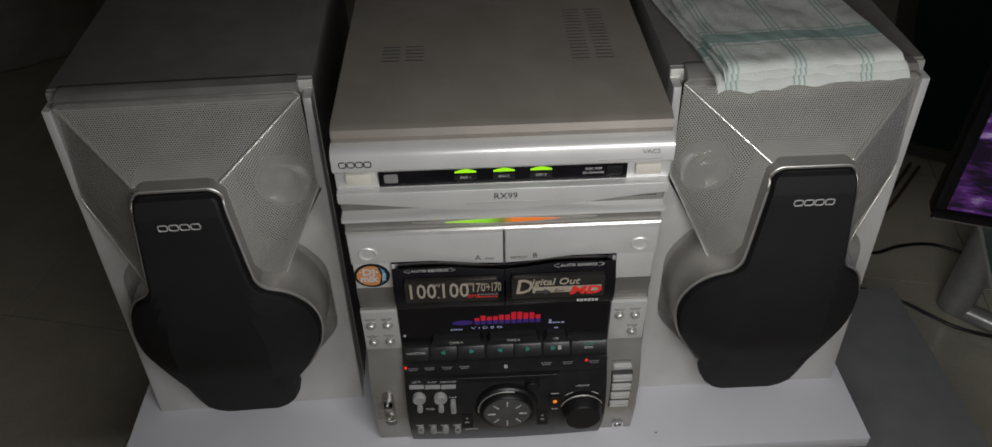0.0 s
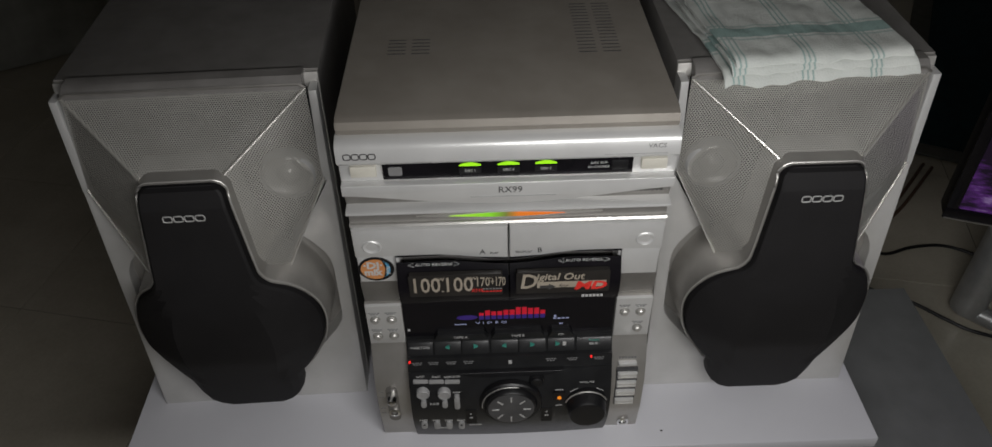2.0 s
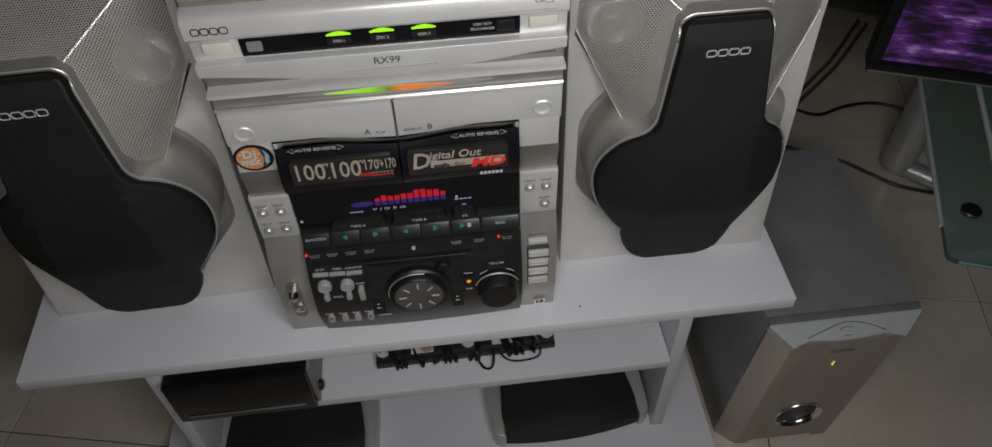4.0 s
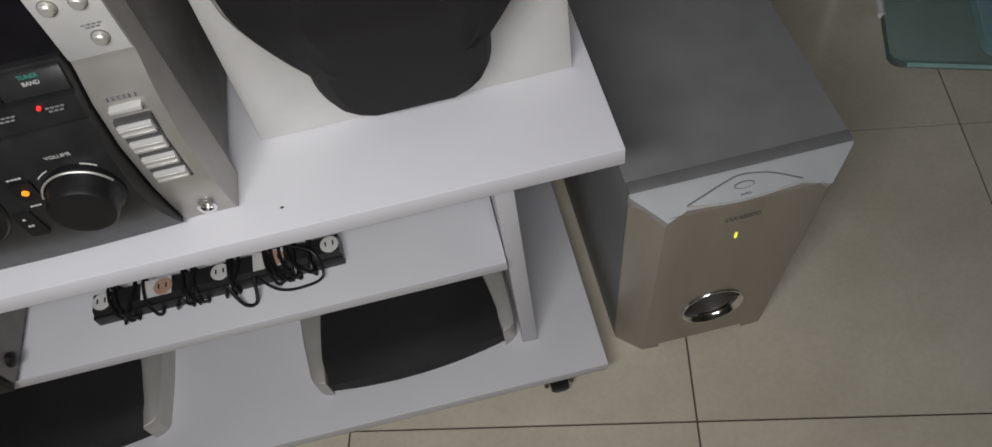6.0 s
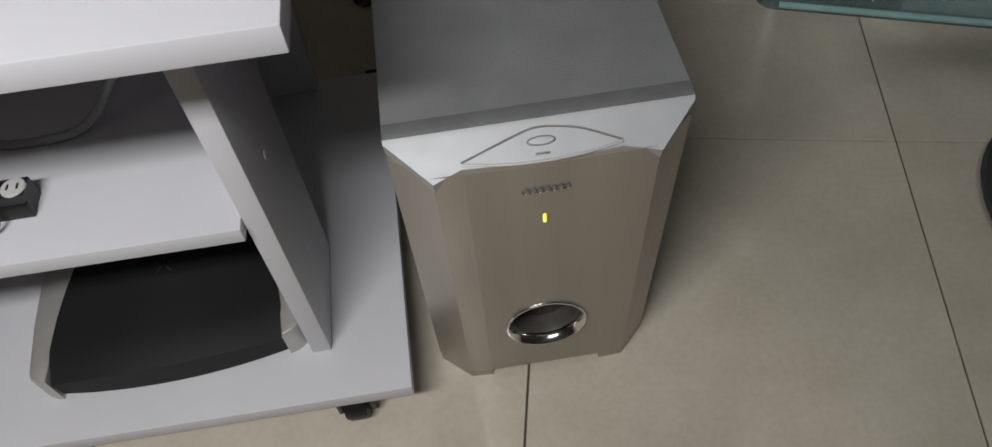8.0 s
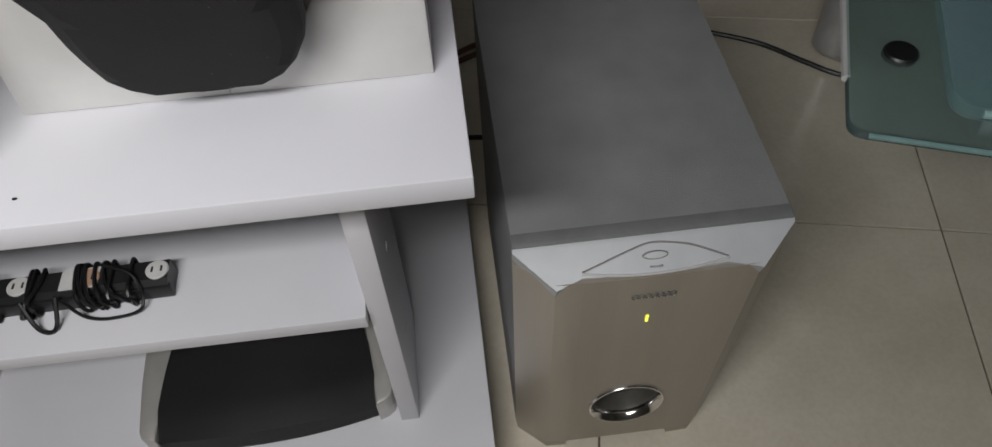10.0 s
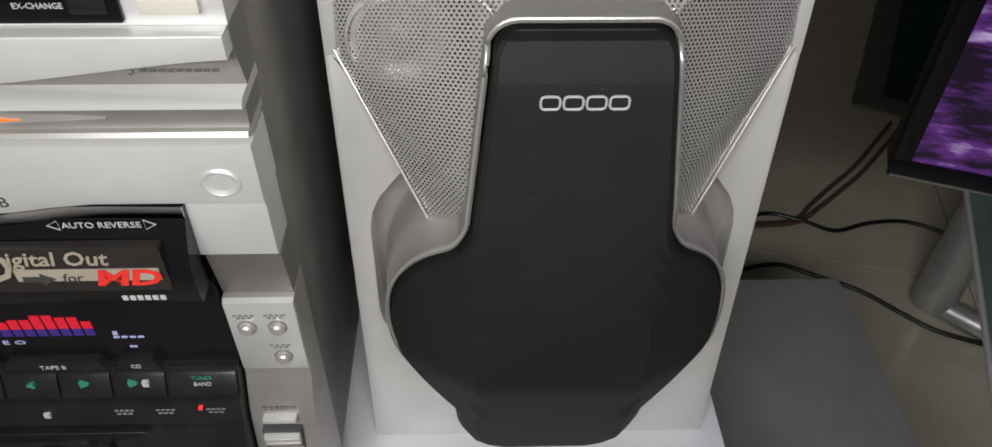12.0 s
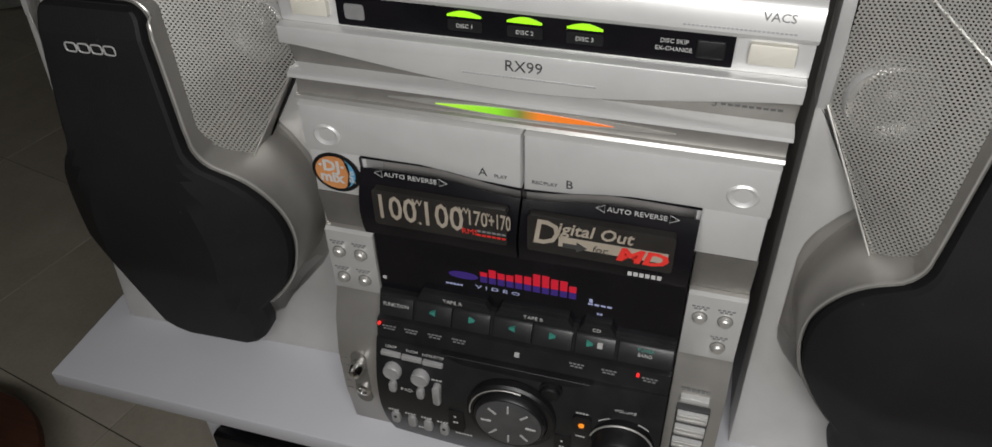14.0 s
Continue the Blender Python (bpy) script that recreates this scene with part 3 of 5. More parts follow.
    for sgn in (-1, 1):
        edge = [(x * -sgn, z) for x, z in dip]
        x_in, x_out = 0.0007 * sgn, 0.1345 * sgn
        door = part("cassette_door", plate([(x_in, 0.7608), (x_out, 0.7608), (x_out, 0.7292), *[(x, z) for x, z in edge[:4]], (x_in, 0.7240)], -0.004, 0.02, 0.0022), M_SILVER_LIGHT, s)
        part("door_corner", plate(rect(*sorted((0.0968 * sgn, 0.1338 * sgn)), 0.6970, 0.7300), -0.0012, 0.02, 0.0014), M_SILVER_LIGHT, door)
        # lip turned under the door, its shade put into the darker silver
        part("door_lip", bar([(-0.001, 0.6968), (0.004, 0.667), (0.02, 0.667), (0.02, 0.6968)], *sorted((0.1005 * sgn, 0.1345 * sgn)), 0.0006), M_SILVER_DULL_SHADE, door)
        part("eject_pad", lathe([(0.0082, 0.001), (0.0086, -0.0005), (0.0074, -0.0012), (0.0045, 0.0002), (0.001, 0.0006)], (0.1185 * sgn, -0.004, 0.742), 28, "y", 0.85), M_SILVER_LIGHT, door)
        zs = [0.679 + (0.7365 - 0.679) * i / 8 for i in range(9)]
        bm = bmesh.new()
        rows = []
        for z in zs:
            xo = (0.0985 + 0.001 * (z - 0.679) / 0.055) * sgn
            rows.append([bm.verts.new((x, window_y(z) + 0.0015 * (1 - abs(k - 3) / 3), z)) for k, x in enumerate([x_in + (xo - x_in) * j / 6 for j in range(7)])])
        back = [[bm.verts.new((v.co.x, 0.004, v.co.z)) for v in r] for r in rows]
        for a, b in zip(rows, rows[1:]):
            for k in range(6):
                if b[k].co.z <= 0.7365:
                    bm.faces.new((a[k], a[k + 1], b[k + 1], b[k]))
        for k in range(6):
            bm.faces.new((rows[0][k], rows[0][k + 1], back[0][k + 1], back[0][k]))
            bm.faces.new((rows[-1][k], rows[-1][k + 1], back[-1][k + 1], back[-1][k]))
        for a, b, c, d in zip(rows, rows[1:], back, back[1:]):
            bm.faces.new((a[0], b[0], d[0], c[0]))
            bm.faces.new((a[-1], b[-1], d[-1], c[-1]))
        # the upper rim of the dark front follows the curve of the door
        for r in rows + back:
            for v in r:
                lim = 0.7294 if abs(v.co.x) > 0.062 else 0.7237 + 0.0057 * (0.5 - 0.5 * math.cos(math.pi * abs(v.co.x) / 0.062))
                v.co.z = 0.679 + (v.co.z - 0.679) * (lim - 0.679) / 0.0575
        win = part("dark_front", bm, M_GLOSS, door, "glossy black cassette window front")
        xa, xb = sorted((0.0060 * sgn, 0.0890 * sgn))
        part("window", plate(rect(xa, xb, 0.6905, 0.7165, 0.002), window_y(0.705) - 0.0012, window_y(0.705) + 0.004), M_SMOKE, win)
        y = window_y(0.705) - 0.0016
        xt = 0.066 * sgn
        lettering("AUTO REVERSE", xt, window_y(0.7238) - 0.0016, 0.7238, 0.0033, M_INK_WHITE, win, 0, True, 0.033)
        for e in (-1, 1):
            tip, base = xt + e * 0.0225, xt + e * 0.0178
            part("arrow", tube([(base, window_y(0.7238) - 0.0014, 0.7264), (tip, window_y(0.7238) - 0.0014, 0.7238), (base, window_y(0.7238) - 0.0014, 0.7212)], 0.0003, 5, True), M_INK_WHITE, win)
        if sgn < 0:
            for body, x, z, h, w in (("100", -0.0745, 0.7040, 0.0180, 0.0235), ("W", -0.0602, 0.7118, 0.0042, None), ("+", -0.0595, 0.6965, 0.0034, None), ("100", -0.0455, 0.7040, 0.0180, 0.0235),
                                     ("W", -0.0316, 0.7118, 0.0042, None), ("170", -0.0238, 0.7070, 0.0110, 0.0112), ("W", -0.0176, 0.7115, 0.0026, None), ("+170", -0.0102, 0.7070, 0.0110, 0.0130)):
                lettering(body, x, y, z, h, M_INK_CREAM, win, 0, True, w, True, 0.0, 0.012)
            lettering("RMS", -0.0285, y, 0.6968, 0.0040, M_INK_RED, win)
            marks(-0.0150, y, 0.6985, 0.018, 0.0012, 6, M_INK_GREY, win)
            marks(-0.0150, y, 0.6955, 0.018, 0.0012, 6, M_INK_RED, win)
            lettering("A", -0.0230, -0.0043, 0.7325, 0.0056, M_INK_DARK, door)
            lettering("PLAY", -0.0125, -0.0043, 0.7310, 0.0024, M_INK_DARK, door)
        else:
            lettering("D", 0.0165, y, 0.7050, 0.0175, M_INK_CREAM, win, 0, True, 0.0150, True, 0.15, 0.02)
            lettering("igital Out", 0.0445, y, 0.7105, 0.0082, M_INK_CREAM, win, 0, True, 0.0430, True, 0.2, 0.02)
            part("print_band", plate([(0.0245, 0.6975), (0.0690, 0.6975), (0.0860, 0.6975), (0.0860, 0.7045), (0.0245, 0.7045)], y - 0.0001, y + 0.001), M_INK_CREAM, win)
            lettering("for", 0.0480, y - 0.0004, 0.6995, 0.0052, M_INK_DARK, win, 0, True, None, True, 0.2)
            part("print_arrow", plate([(0.0270, 0.6975), (0.0350, 0.6975), (0.0350, 0.6955), (0.0410, 0.6990), (0.0350, 0.7025), (0.0350, 0.7005), (0.0270, 0.7005)], y - 0.0006, y), M_INK_DARK, win)
            lettering("MD", 0.0715, y - 0.0006, 0.6992, 0.0092, M_INK_RED, win, 0, True, 0.0290, True, 0.2, 0.05)
            marks(0.0750, window_y(0.686) - 0.0016, 0.6855, 0.020, 0.0028, 6, M_INK_WHITE, win)
            lettering("B", 0.0270, -0.0043, 0.7325, 0.0056, M_INK_DARK, door)
            lettering("REC/PLAY", 0.0130, -0.0043, 0.7310, 0.0024, M_INK_DARK, door)
    # round sticker
    st = part("sticker", plate(circle(-0.1180, 0.7135, 0.0160, 36, 0.0143), -0.0018, -0.0010), M_BLACK, s, "round orange and blue sticker with a black rim")
    part("sticker_half", plate([(-0.1185 + 0.0132 * math.cos(a), 0.7135 + 0.0118 * math.sin(a)) for a in [radians(70 + 220 * i / 24) for i in range(25)]] + [(-0.1120, 0.7040), (-0.1098, 0.7135), (-0.1120, 0.7230)], -0.0021, -0.0012), M_ORANGE_INK, st)
    part("sticker_half", plate([(-0.1185 + 0.0132 * math.cos(a), 0.7135 + 0.0118 * math.sin(a)) for a in [radians(-58 + 116 * i / 12) for i in range(13)]] + [(-0.1095, 0.7215), (-0.1083, 0.7135), (-0.1095, 0.7055)], -0.0021, -0.0012), M_BLUE_INK, st)
    lettering("·DJ·", -0.1205, -0.0023, 0.7180, 0.0078, M_INK_WHITE, st, 0, True, 0.0170, True, 0.0, 0.05)
    lettering("mix", -0.1212, -0.0023, 0.7098, 0.0074, M_INK_WHITE, st, 0, True, 0.0160, True, 0.0, 0.05)
    pro = lettering("pro", -0.1082, -0.0023, 0.7110, 0.0044, M_INK_WHITE, st)
    pro.data.transform(Matrix.Translation((-0.1082, 0, 0.7125)) @ Matrix.Rotation(radians(-80), 4, "Y") @ Matrix.Translation((0.1082, 0, -0.7110)))
    # side pillars
    for sgn in (-1, 1):
        prof = [(0.002, 0.6665), (-0.0005, 0.6655), (0.0, 0.615), (-0.002, 0.608), (-0.010, 0.590), (-0.016, 0.560), (-0.016, 0.520), (-0.010, 0.478), (-0.006, TT + 0.001), (0.022, TT + 0.001), (0.022, 0.6665)]
        pil = part("side_pillar", bar(prof, *sorted((0.1005 * sgn, 0.1350 * sgn)), 0.001), M_PILLAR, s)
        part("button_plate", bar([(0.001, 0.6662), (-0.0018, 0.6650), (-0.0018, 0.6145), (-0.0008, 0.6128), (0.002, 0.6128)], *sorted((0.1008 * sgn, 0.1346 * sgn)), 0.0006), M_SILVER_LIGHT, pil, "pale silver button plate")
        spots = ((-0.1265, 0.6475), (-0.1110, 0.6475), (-0.1265, 0.6245), (-0.1110, 0.6245)) if sgn < 0 else ((0.1095, 0.6475), (0.1245, 0.6475), (0.1235, 0.6245))
        for x, z in spots:
            btn = part("push_button", lathe([(0.0042, 0.001), (0.0042, -0.0006), (0.0036, -0.0008), (0.0034, -0.0030), (0.0026, -0.0038), (0.0006, -0.0040)], (x, -0.0018, z), 20), M_SILVER, pil, "small chrome push button")
            part("button_ring", lathe([(0.0047, 0.0004), (0.0047, -0.0005), (0.0041, -0.0006)], (x, -0.0017, z), 20, caps=False), M_SILVER_DULL_SHADE, btn)
            marks(x, -0.0020, z + 0.0088, 0.0110, 0.0011, 4, M_INK_GREY, pil)
            marks(x, -0.0020, z + 0.0070, 0.0080, 0.0011, 3, M_INK_GREY, pil)
        if sgn > 0:
            marks(0.1165, -0.0115, 0.5915, 0.018, 0.0022, 6, M_INK_GREY, pil, 15)
            part("thin_button", box(0.1075, 0.1255, -0.0155, -0.008, 0.5832, 0.5862, 0.0006), M_SILVER_LIGHT, pil)
            part("button_well", box(0.1062, 0.1273, -0.0166, -0.0120, 0.5235, 0.5785, 0.0006), M_SEAM, pil, "dark well behind the ridged buttons")
            for z in (0.5720, 0.5580, 0.5440, 0.5300):
                rb = part("ridged_button", box(0.1070, 0.1265, -0.0192, -0.0150, z - 0.0043, z + 0.0043, 0.0008), M_SILVER_LIGHT, pil)
                for k in (-0.0024, 0.0014):
                    part("ridge", box(0.1076, 0.1259, -0.0200, -0.0190, z + k - 0.0007, z + k + 0.0007, 0.0003), M_SILVER, rb)
            part("headphone_socket", lathe([(0.0062, 0.001), (0.0062, -0.002), (0.0040, -0.0022), (0.0030, 0.001)], (0.120, -0.0115, 0.487), 24), M_CHROME, pil, "chrome headphone socket")
        else:
            part("slider_recess", plate(rect(-0.1255, -0.1135, 0.5080, 0.5640, 0.006), -0.0166, -0.012), M_SILVER_DULL_SHADE, pil)
            mic = part("level_knob", lathe([(0.0052, 0.0), (0.0052, -0.006), (0.0040, -0.011), (0.0022, -0.0125), (0.0006, -0.0128)], (-0.1190, -0.0165, 0.5520), 24), M_CHROME, pil, "chrome microphone level knob")
            part("level_pointer", box(-0.1202, -0.1178, -0.0300, -0.0185, 0.5500, 0.5580, 0.0006), M_CHROME, mic)
            part("microphone_socket", lathe([(0.0058, 0.0), (0.0058, -0.0025), (0.0036, -0.003), (0.0028, 0.001)], (-0.1190, -0.0165, 0.5240), 24), M_CHROME, pil, "chrome microphone socket")
            for z in (0.556, 0.548, 0.530, 0.522):
                marks(-0.1300, -0.0166, z, 0.0050, 0.0011, 2, M_INK_GREY, pil)
    # display
    disp = part("display_window", plate([(-0.0995, 0.679), (0.0995, 0.679), (0.0995, 0.616), (-0.0995, 0.616)], -0.0005, 0.02), M_GLOSS, s, "glossy black display window")
    levels = (2, 4, 3, 3, 4, 4, 6, 6, 5, 5, 3)
    for i, lv in enumerate(levels):
        x = -0.0285 + i * 0.0058
        part("level_bar", plate(rect(x, x + 0.0046, 0.6420, 0.6470), -0.0010, 0), M_BAR_BLUE, disp, "glowing violet level bar")
        part("level_bar", plate(rect(x, x + 0.0046, 0.6474, 0.6474 + 0.0016 * lv), -0.0010, 0), M_BAR_RED, disp, "glowing red level bar")
    part("display_ring", plate(circle(-0.0400, 0.6450, 0.0100, 24, 0.0030), -0.0009, 0), M_BAR_BLUE, disp)
    lettering("V I D E O", -0.0170, -0.0010, 0.6372, 0.0028, M_SEG_WHITE, disp, 0, True, 0.030)
    marks(-0.0460, -0.0010, 0.6360, 0.012, 0.0012, 5, M_SEG_WHITE, disp)
    marks(0.0500, -0.0010, 0.6405, 0.016, 0.0012, 4, M_SEG_WHITE, disp)
    marks(0.0440, -0.0010, 0.6435, 0.003, 0.0026, 1, M_SEG_WHITE, disp)
    marks(0.0500, -0.0010, 0.6330, 0.004, 0.0014, 2, M_SEG_WHITE, disp)
    part("sensor_mark", plate(rect(-0.0975, -0.0950, 0.6290, 0.6312), -0.0012, 0), M_INK_WHITE, disp)
    # key row
    keys = part("key_strip", bar([(0.0, 0.6205), (-0.0045, 0.6205), (-0.0105, 0.6045), (-0.0150, 0.6040), (-0.0185, 0.5900), (0.02, 0.5900), (0.02, 0.6205)], -0.0995, 0.0995, 0.0006), M_PANEL, s)
    for x0, x1 in ((-0.0985, -0.0745), (-0.0730, -0.0472), (-0.0464, -0.0205), (-0.0182, 0.0078), (0.0086, 0.0345), (0.0368, 0.0622), (0.0645, 0.0985)):
        part("key", bar([(0.0, 0.6190), (-0.0055, 0.6190), (-0.0078, 0.6175), (-0.0125, 0.6060), (0.0, 0.6060)], x0, x1, 0.0007), M_PANEL, keys, "charcoal transport key")
    for x0, x1 in ((-0.0735, -0.0200), (-0.0185, 0.0350), (0.0365, 0.0625)):
        part("key_tab", plate([(x0, 0.6188), (x1, 0.6188), (x1 - 0.0045, 0.6268), (x0 + 0.0045, 0.6268)], -0.0060, 0.0, 0.0006), M_PANEL, keys)
    y1 = -0.0098
    lettering("FUNCTION", -0.0865, y1, 0.6140, 0.0026, M_INK_WHITE, keys, 18)
    lettering("TAPE A", -0.0470, -0.0063, 0.6232, 0.0030, M_INK_WHITE, keys)
    lettering("TAPE B", 0.0080, -0.0063, 0.6232, 0.0030, M_INK_WHITE, keys)
    lettering("CD", 0.0495, -0.0063, 0.6232, 0.0028, M_INK_WHITE, keys)
    lettering("TUNER", 0.0815, y1 + 0.0006, 0.6165, 0.0024, M_INK_TEAL, keys, 18)
    lettering("BAND", 0.0815, y1 - 0.0006, 0.6130, 0.0024, M_INK_WHITE, keys, 18)
    for x, e in ((-0.060, -1), (-0.033, 1), (-0.005, -1), (0.0215, 1), (0.0460, 1)):
        part("key_arrow", plate([(x + 0.0024 * e, 0.6140), (x - 0.0018 * e, 0.6162), (x - 0.0018 * e, 0.6118)], y1 - 0.0012, y1 + 0.001), M_INK_TEAL, keys)
    part("pause_mark", plate(rect(0.0512, 0.0545, 0.6122, 0.6156), y1 - 0.0012, y1 + 0.001), M_INK_WHITE, keys)
    part("stop_mark", plate(rect(-0.0016, 0.0016, 0.5960, 0.5990), -0.0180, -0.015), M_INK_WHITE, keys)
    for x, z in ((-0.0975, 0.6010), (0.0790, 0.6010)):
        part("status_light", lathe([(0.0011, 0.001), (0.0011, -0.0008), (0.0004, -0.0012)], (x, -0.0165, z), 12), M_LED_RED, keys, "glowing red status light")
    for x in (-0.0900, -0.0740, -0.0570, -0.0400, 0.0400, 0.0610, 0.0870):
        marks(x, -0.0166, 0.5998, 0.0105, 0.0010, 4, M_INK_GREY, keys, 14)
        marks(x, -0.0171, 0.5978, 0.0085, 0.0010, 3, M_INK_GREY, keys, 14)
    # lower control panel
    bm = bmesh.new()
    zs = [0.4775 + (0.5898 - 0.4775) * i / 14 for i in range(15)]
    xs = [-0.0995 + 0.199 * i / 8 for i in range(9)]
    grid = [[bm.verts.new((x, panel_y(z) - 0.003 * (1 - (x / 0.0995) ** 2), z)) for x in xs] for z in zs]
    back = [[bm.verts.new((x, 0.02, z)) for x in xs] for z in zs]
    for a, b in zip(grid, grid[1:]):
        for k in range(8):
            bm.faces.new((a[k], a[k + 1], b[k + 1], b[k]))
    for r, q in ((grid[0], back[0]), (grid[-1], back[-1])):
        for k in range(8):
            bm.faces.new((r[k], r[k + 1], q[k + 1], q[k]))
    for g0, g1, b0, b1 in zip(grid, grid[1:], back, back[1:]):
        bm.faces.new((g0[0], g1[0], b1[0], b0[0]))
        bm.faces.new((g0[-1], g1[-1], b1[-1], b0[-1]))
    low = part("control_panel", bm, M_PANEL, s, "charcoal control panel that swells forward")

    part("panel_bulge", sweep_poly([(-0.052, 0.5906), (0.052, 0.5906), (0.045, 0.5880), (0.034, 0.5858), (-0.034, 0.5858), (-0.045, 0.5880)], lambda u, v, w: (u, panel_y(v) - 0.003 * (1 - (u / 0.0995) ** 2) + w, v), -0.0022, 0.002, 0.0006), M_BLACK, low)

    def py(x, z):
        return panel_y(z) - 0.003 * (1 - (x / 0.0995) ** 2)

    for x, word in ((-0.0880, "LOOP"), (-0.0725, "FLASH"), (-0.0570, "NON-STOP")):
        yy = py(x, 0.581)
        part("slim_key", box(x - 0.0073, x + 0.0073, yy - 0.0022, yy + 0.003, 0.5790, 0.5826, 0.0006), M_BTN_GREY, low)
        lettering(word, x, yy + 0.0010, 0.5862, 0.0022, M_INK_WHITE, low, 14)
    for x in (-0.0865, -0.0655):
        z, yy = 0.5680, py(x, 0.568)
        rb = part("round_pad", lathe([(0.0066, 0.002), (0.0066, -0.0030), (0.0058, -0.0042), (0.0040, -0.0036), (0.0008, -0.0040)], (x, yy, z), 28), M_BTN_GREY, low, "round grey pad button")
        part("pad_slider", plate(rect(x - 0.0027, x + 0.0027, 0.5500, 0.5600, 0.0026), py(x, 0.555) - 0.0030, py(x, 0.555) + 0.002, 0.0006), M_BTN_GREY, rb)
    part("tall_button", plate(rect(-0.0560, -0.0505, 0.5480, 0.5670, 0.0027), py(-0.053, 0.555) - 0.0032, py(-0.053, 0.555) + 0.002, 0.0006), M_BTN_GREY, low)
    lettering("PAD", -0.0760, py(-0.076, 0.555) - 0.0012, 0.5545, 0.0034, M_INK_WHITE, low)
    marks(-0.053, py(-0.053, 0.568) - 0.0012, 0.5700, 0.008, 0.0011, 3, M_INK_WHITE, low)
    for x in (-0.0885, -0.0755, -0.0630, -0.0505):
        yy = py(x, 0.518)
        sb = part("oval_button", plate(rect(x - 0.0031, x + 0.0031, 0.5120, 0.5240, 0.0030), yy - 0.0032, yy + 0.003, 0.0007), M_BTN_GREY, low)
        marks(x, py(x, 0.534) - 0.001, 0.5282, 0.0085, 0.0011, 4, M_INK_WHITE, low)
        if x in (-0.0885, -0.0505):
            part("button_hole", lathe([(0.0012, 0.001), (0.0012, -0.0005)], (x, yy - 0.0030, 0.5195), 12), M_BLACK, sb)
    marks(-0.069, py(-0.069, 0.507) - 0.001, 0.5075, 0.0080, 0.0013, 4, M_INK_WHITE, low)
    # jog dial
    jx, jz = 0.0, 0.5540
    jy = py(jx, jz)
    jog = part("jog_dial", lathe([(0.0312, 0.004), (0.0312, -0.0012), (0.0298, -0.0030), (0.0262, -0.0032), (0.0256, -0.0020), (0.0250, -0.0062), (0.0238, -0.0078), (0.0180, -0.0080), (0.0060, -0.0072), (0.0008, -0.0070)], (jx, jy, jz), 56), M_BLACK, low, "black jog dial with silver ticks")
    part("dial_face", lathe([(0.0236, -0.0077), (0.0180, -0.0086), (0.0060, -0.0078), (0.0008, -0.0076)], (jx, jy, jz), 48), M_DIAL, jog)
    for k in range(8):
        a = radians(45 * k)
        t = box(-0.0006, 0.0006, -0.0005, 0.0005, 0.0120, 0.0190)
        bmesh.ops.transform(t, matrix=Matrix.Translation((jx, jy - 0.0086, jz)) @ Matrix.Rotation(a, 4, "Y"), verts=t.verts)
        part("tick", t, M_SILVER_LIGHT, jog)
    ring = [(jx + 0.0285 * math.cos(a), jy - 0.0036, jz + 0.0285 * math.sin(a)) for a in [radians(75 + 110 * i / 20) for i in range(21)]]
    part("dial_arc", tube(ring, 0.0005, 6), M_SILVER, jog)
    part("enter_button", lathe([(0.0078, 0.003), (0.0078, -0.0010), (0.0066, -0.0012), (0.0062, -0.0040), (0.0050, -0.0048), (0.0008, -0.0046)], (0.0255, py(0.0255, 0.580), 0.5800), 28), M_BLACK, low, "small round black enter button")
    marks(0.0270, py(0.030, 0.5865) - 0.001, 0.5872, 0.014, 0.0011, 6, M_INK_WHITE, low)
    lights = part("power_light", lathe([(0.0020, 0.001), (0.0020, -0.0012), (0.0008, -0.0020)], (0.0480, py(0.048, 0.5590), 0.5590), 16), M_LED_ORANGE, low, "glowing orange power light")
    part("power_key", plate(rect(0.0420, 0.0540, 0.5520, 0.5665, 0.002), py(0.048, 0.555) - 0.0008, py(0.048, 0.555) + 0.003), M_BLACK, low)
    lights.location.y -= 0.001
    marks(0.048, py(0.048, 0.5645) - 0.001, 0.5695, 0.0085, 0.0011, 4, M_INK_WHITE, low)
    marks(0.048, py(0.048, 0.5435) - 0.001, 0.5485, 0.0065, 0.0011, 4, M_INK_WHITE, low)
    for x in (-0.0400, 0.0360):
        part("search_key", plate(rect(x - 0.0055, x + 0.0055, 0.5230, 0.5450, 0.0012), py(x, 0.534) - 0.0012, py(x, 0.534) + 0.003), M_BLACK, low)
        marks(x, py(x, 0.541) - 0.0018, 0.5400, 0.0024, 0.0012, 1, M_INK_WHITE, low)
        marks(x, py(x, 0.531) - 0.0018, 0.5330, 0.0040, 0.0014, 2, M_INK_WHITE, low)
    marks(-0.036, py(-0.036, 0.515) - 0.001, 0.5160, 0.013, 0.0012, 6, M_INK_WHITE, low)
    vx, vz = 0.0750, 0.5470
    vy = py(vx, vz)
    vol = part("volume_knob", lathe([(0.0215, 0.004), (0.0215, -0.0010), (0.0198, -0.0020), (0.0192, -0.0040), (0.0186, -0.0120), (0.0172, -0.0145), (0.0120, -0.0150), (0.0008, -0.0146)], (vx, vy, vz), 48), M_BLACK, low, "large black volume knob")
    arc = [(vx + 0.0212 * math.cos(a), vy - 0.0022, vz + 0.0212 * math.sin(a)) for a in [radians(20 + 145 * i / 20) for i in range(21)]]
    part("knob_ring", tube(arc, 0.0007, 6), M_SILVER, vol)
    lettering("VOLUME", vx, py(vx, 0.575) - 0.0012, 0.5755, 0.0026, M_INK_WHITE, low)
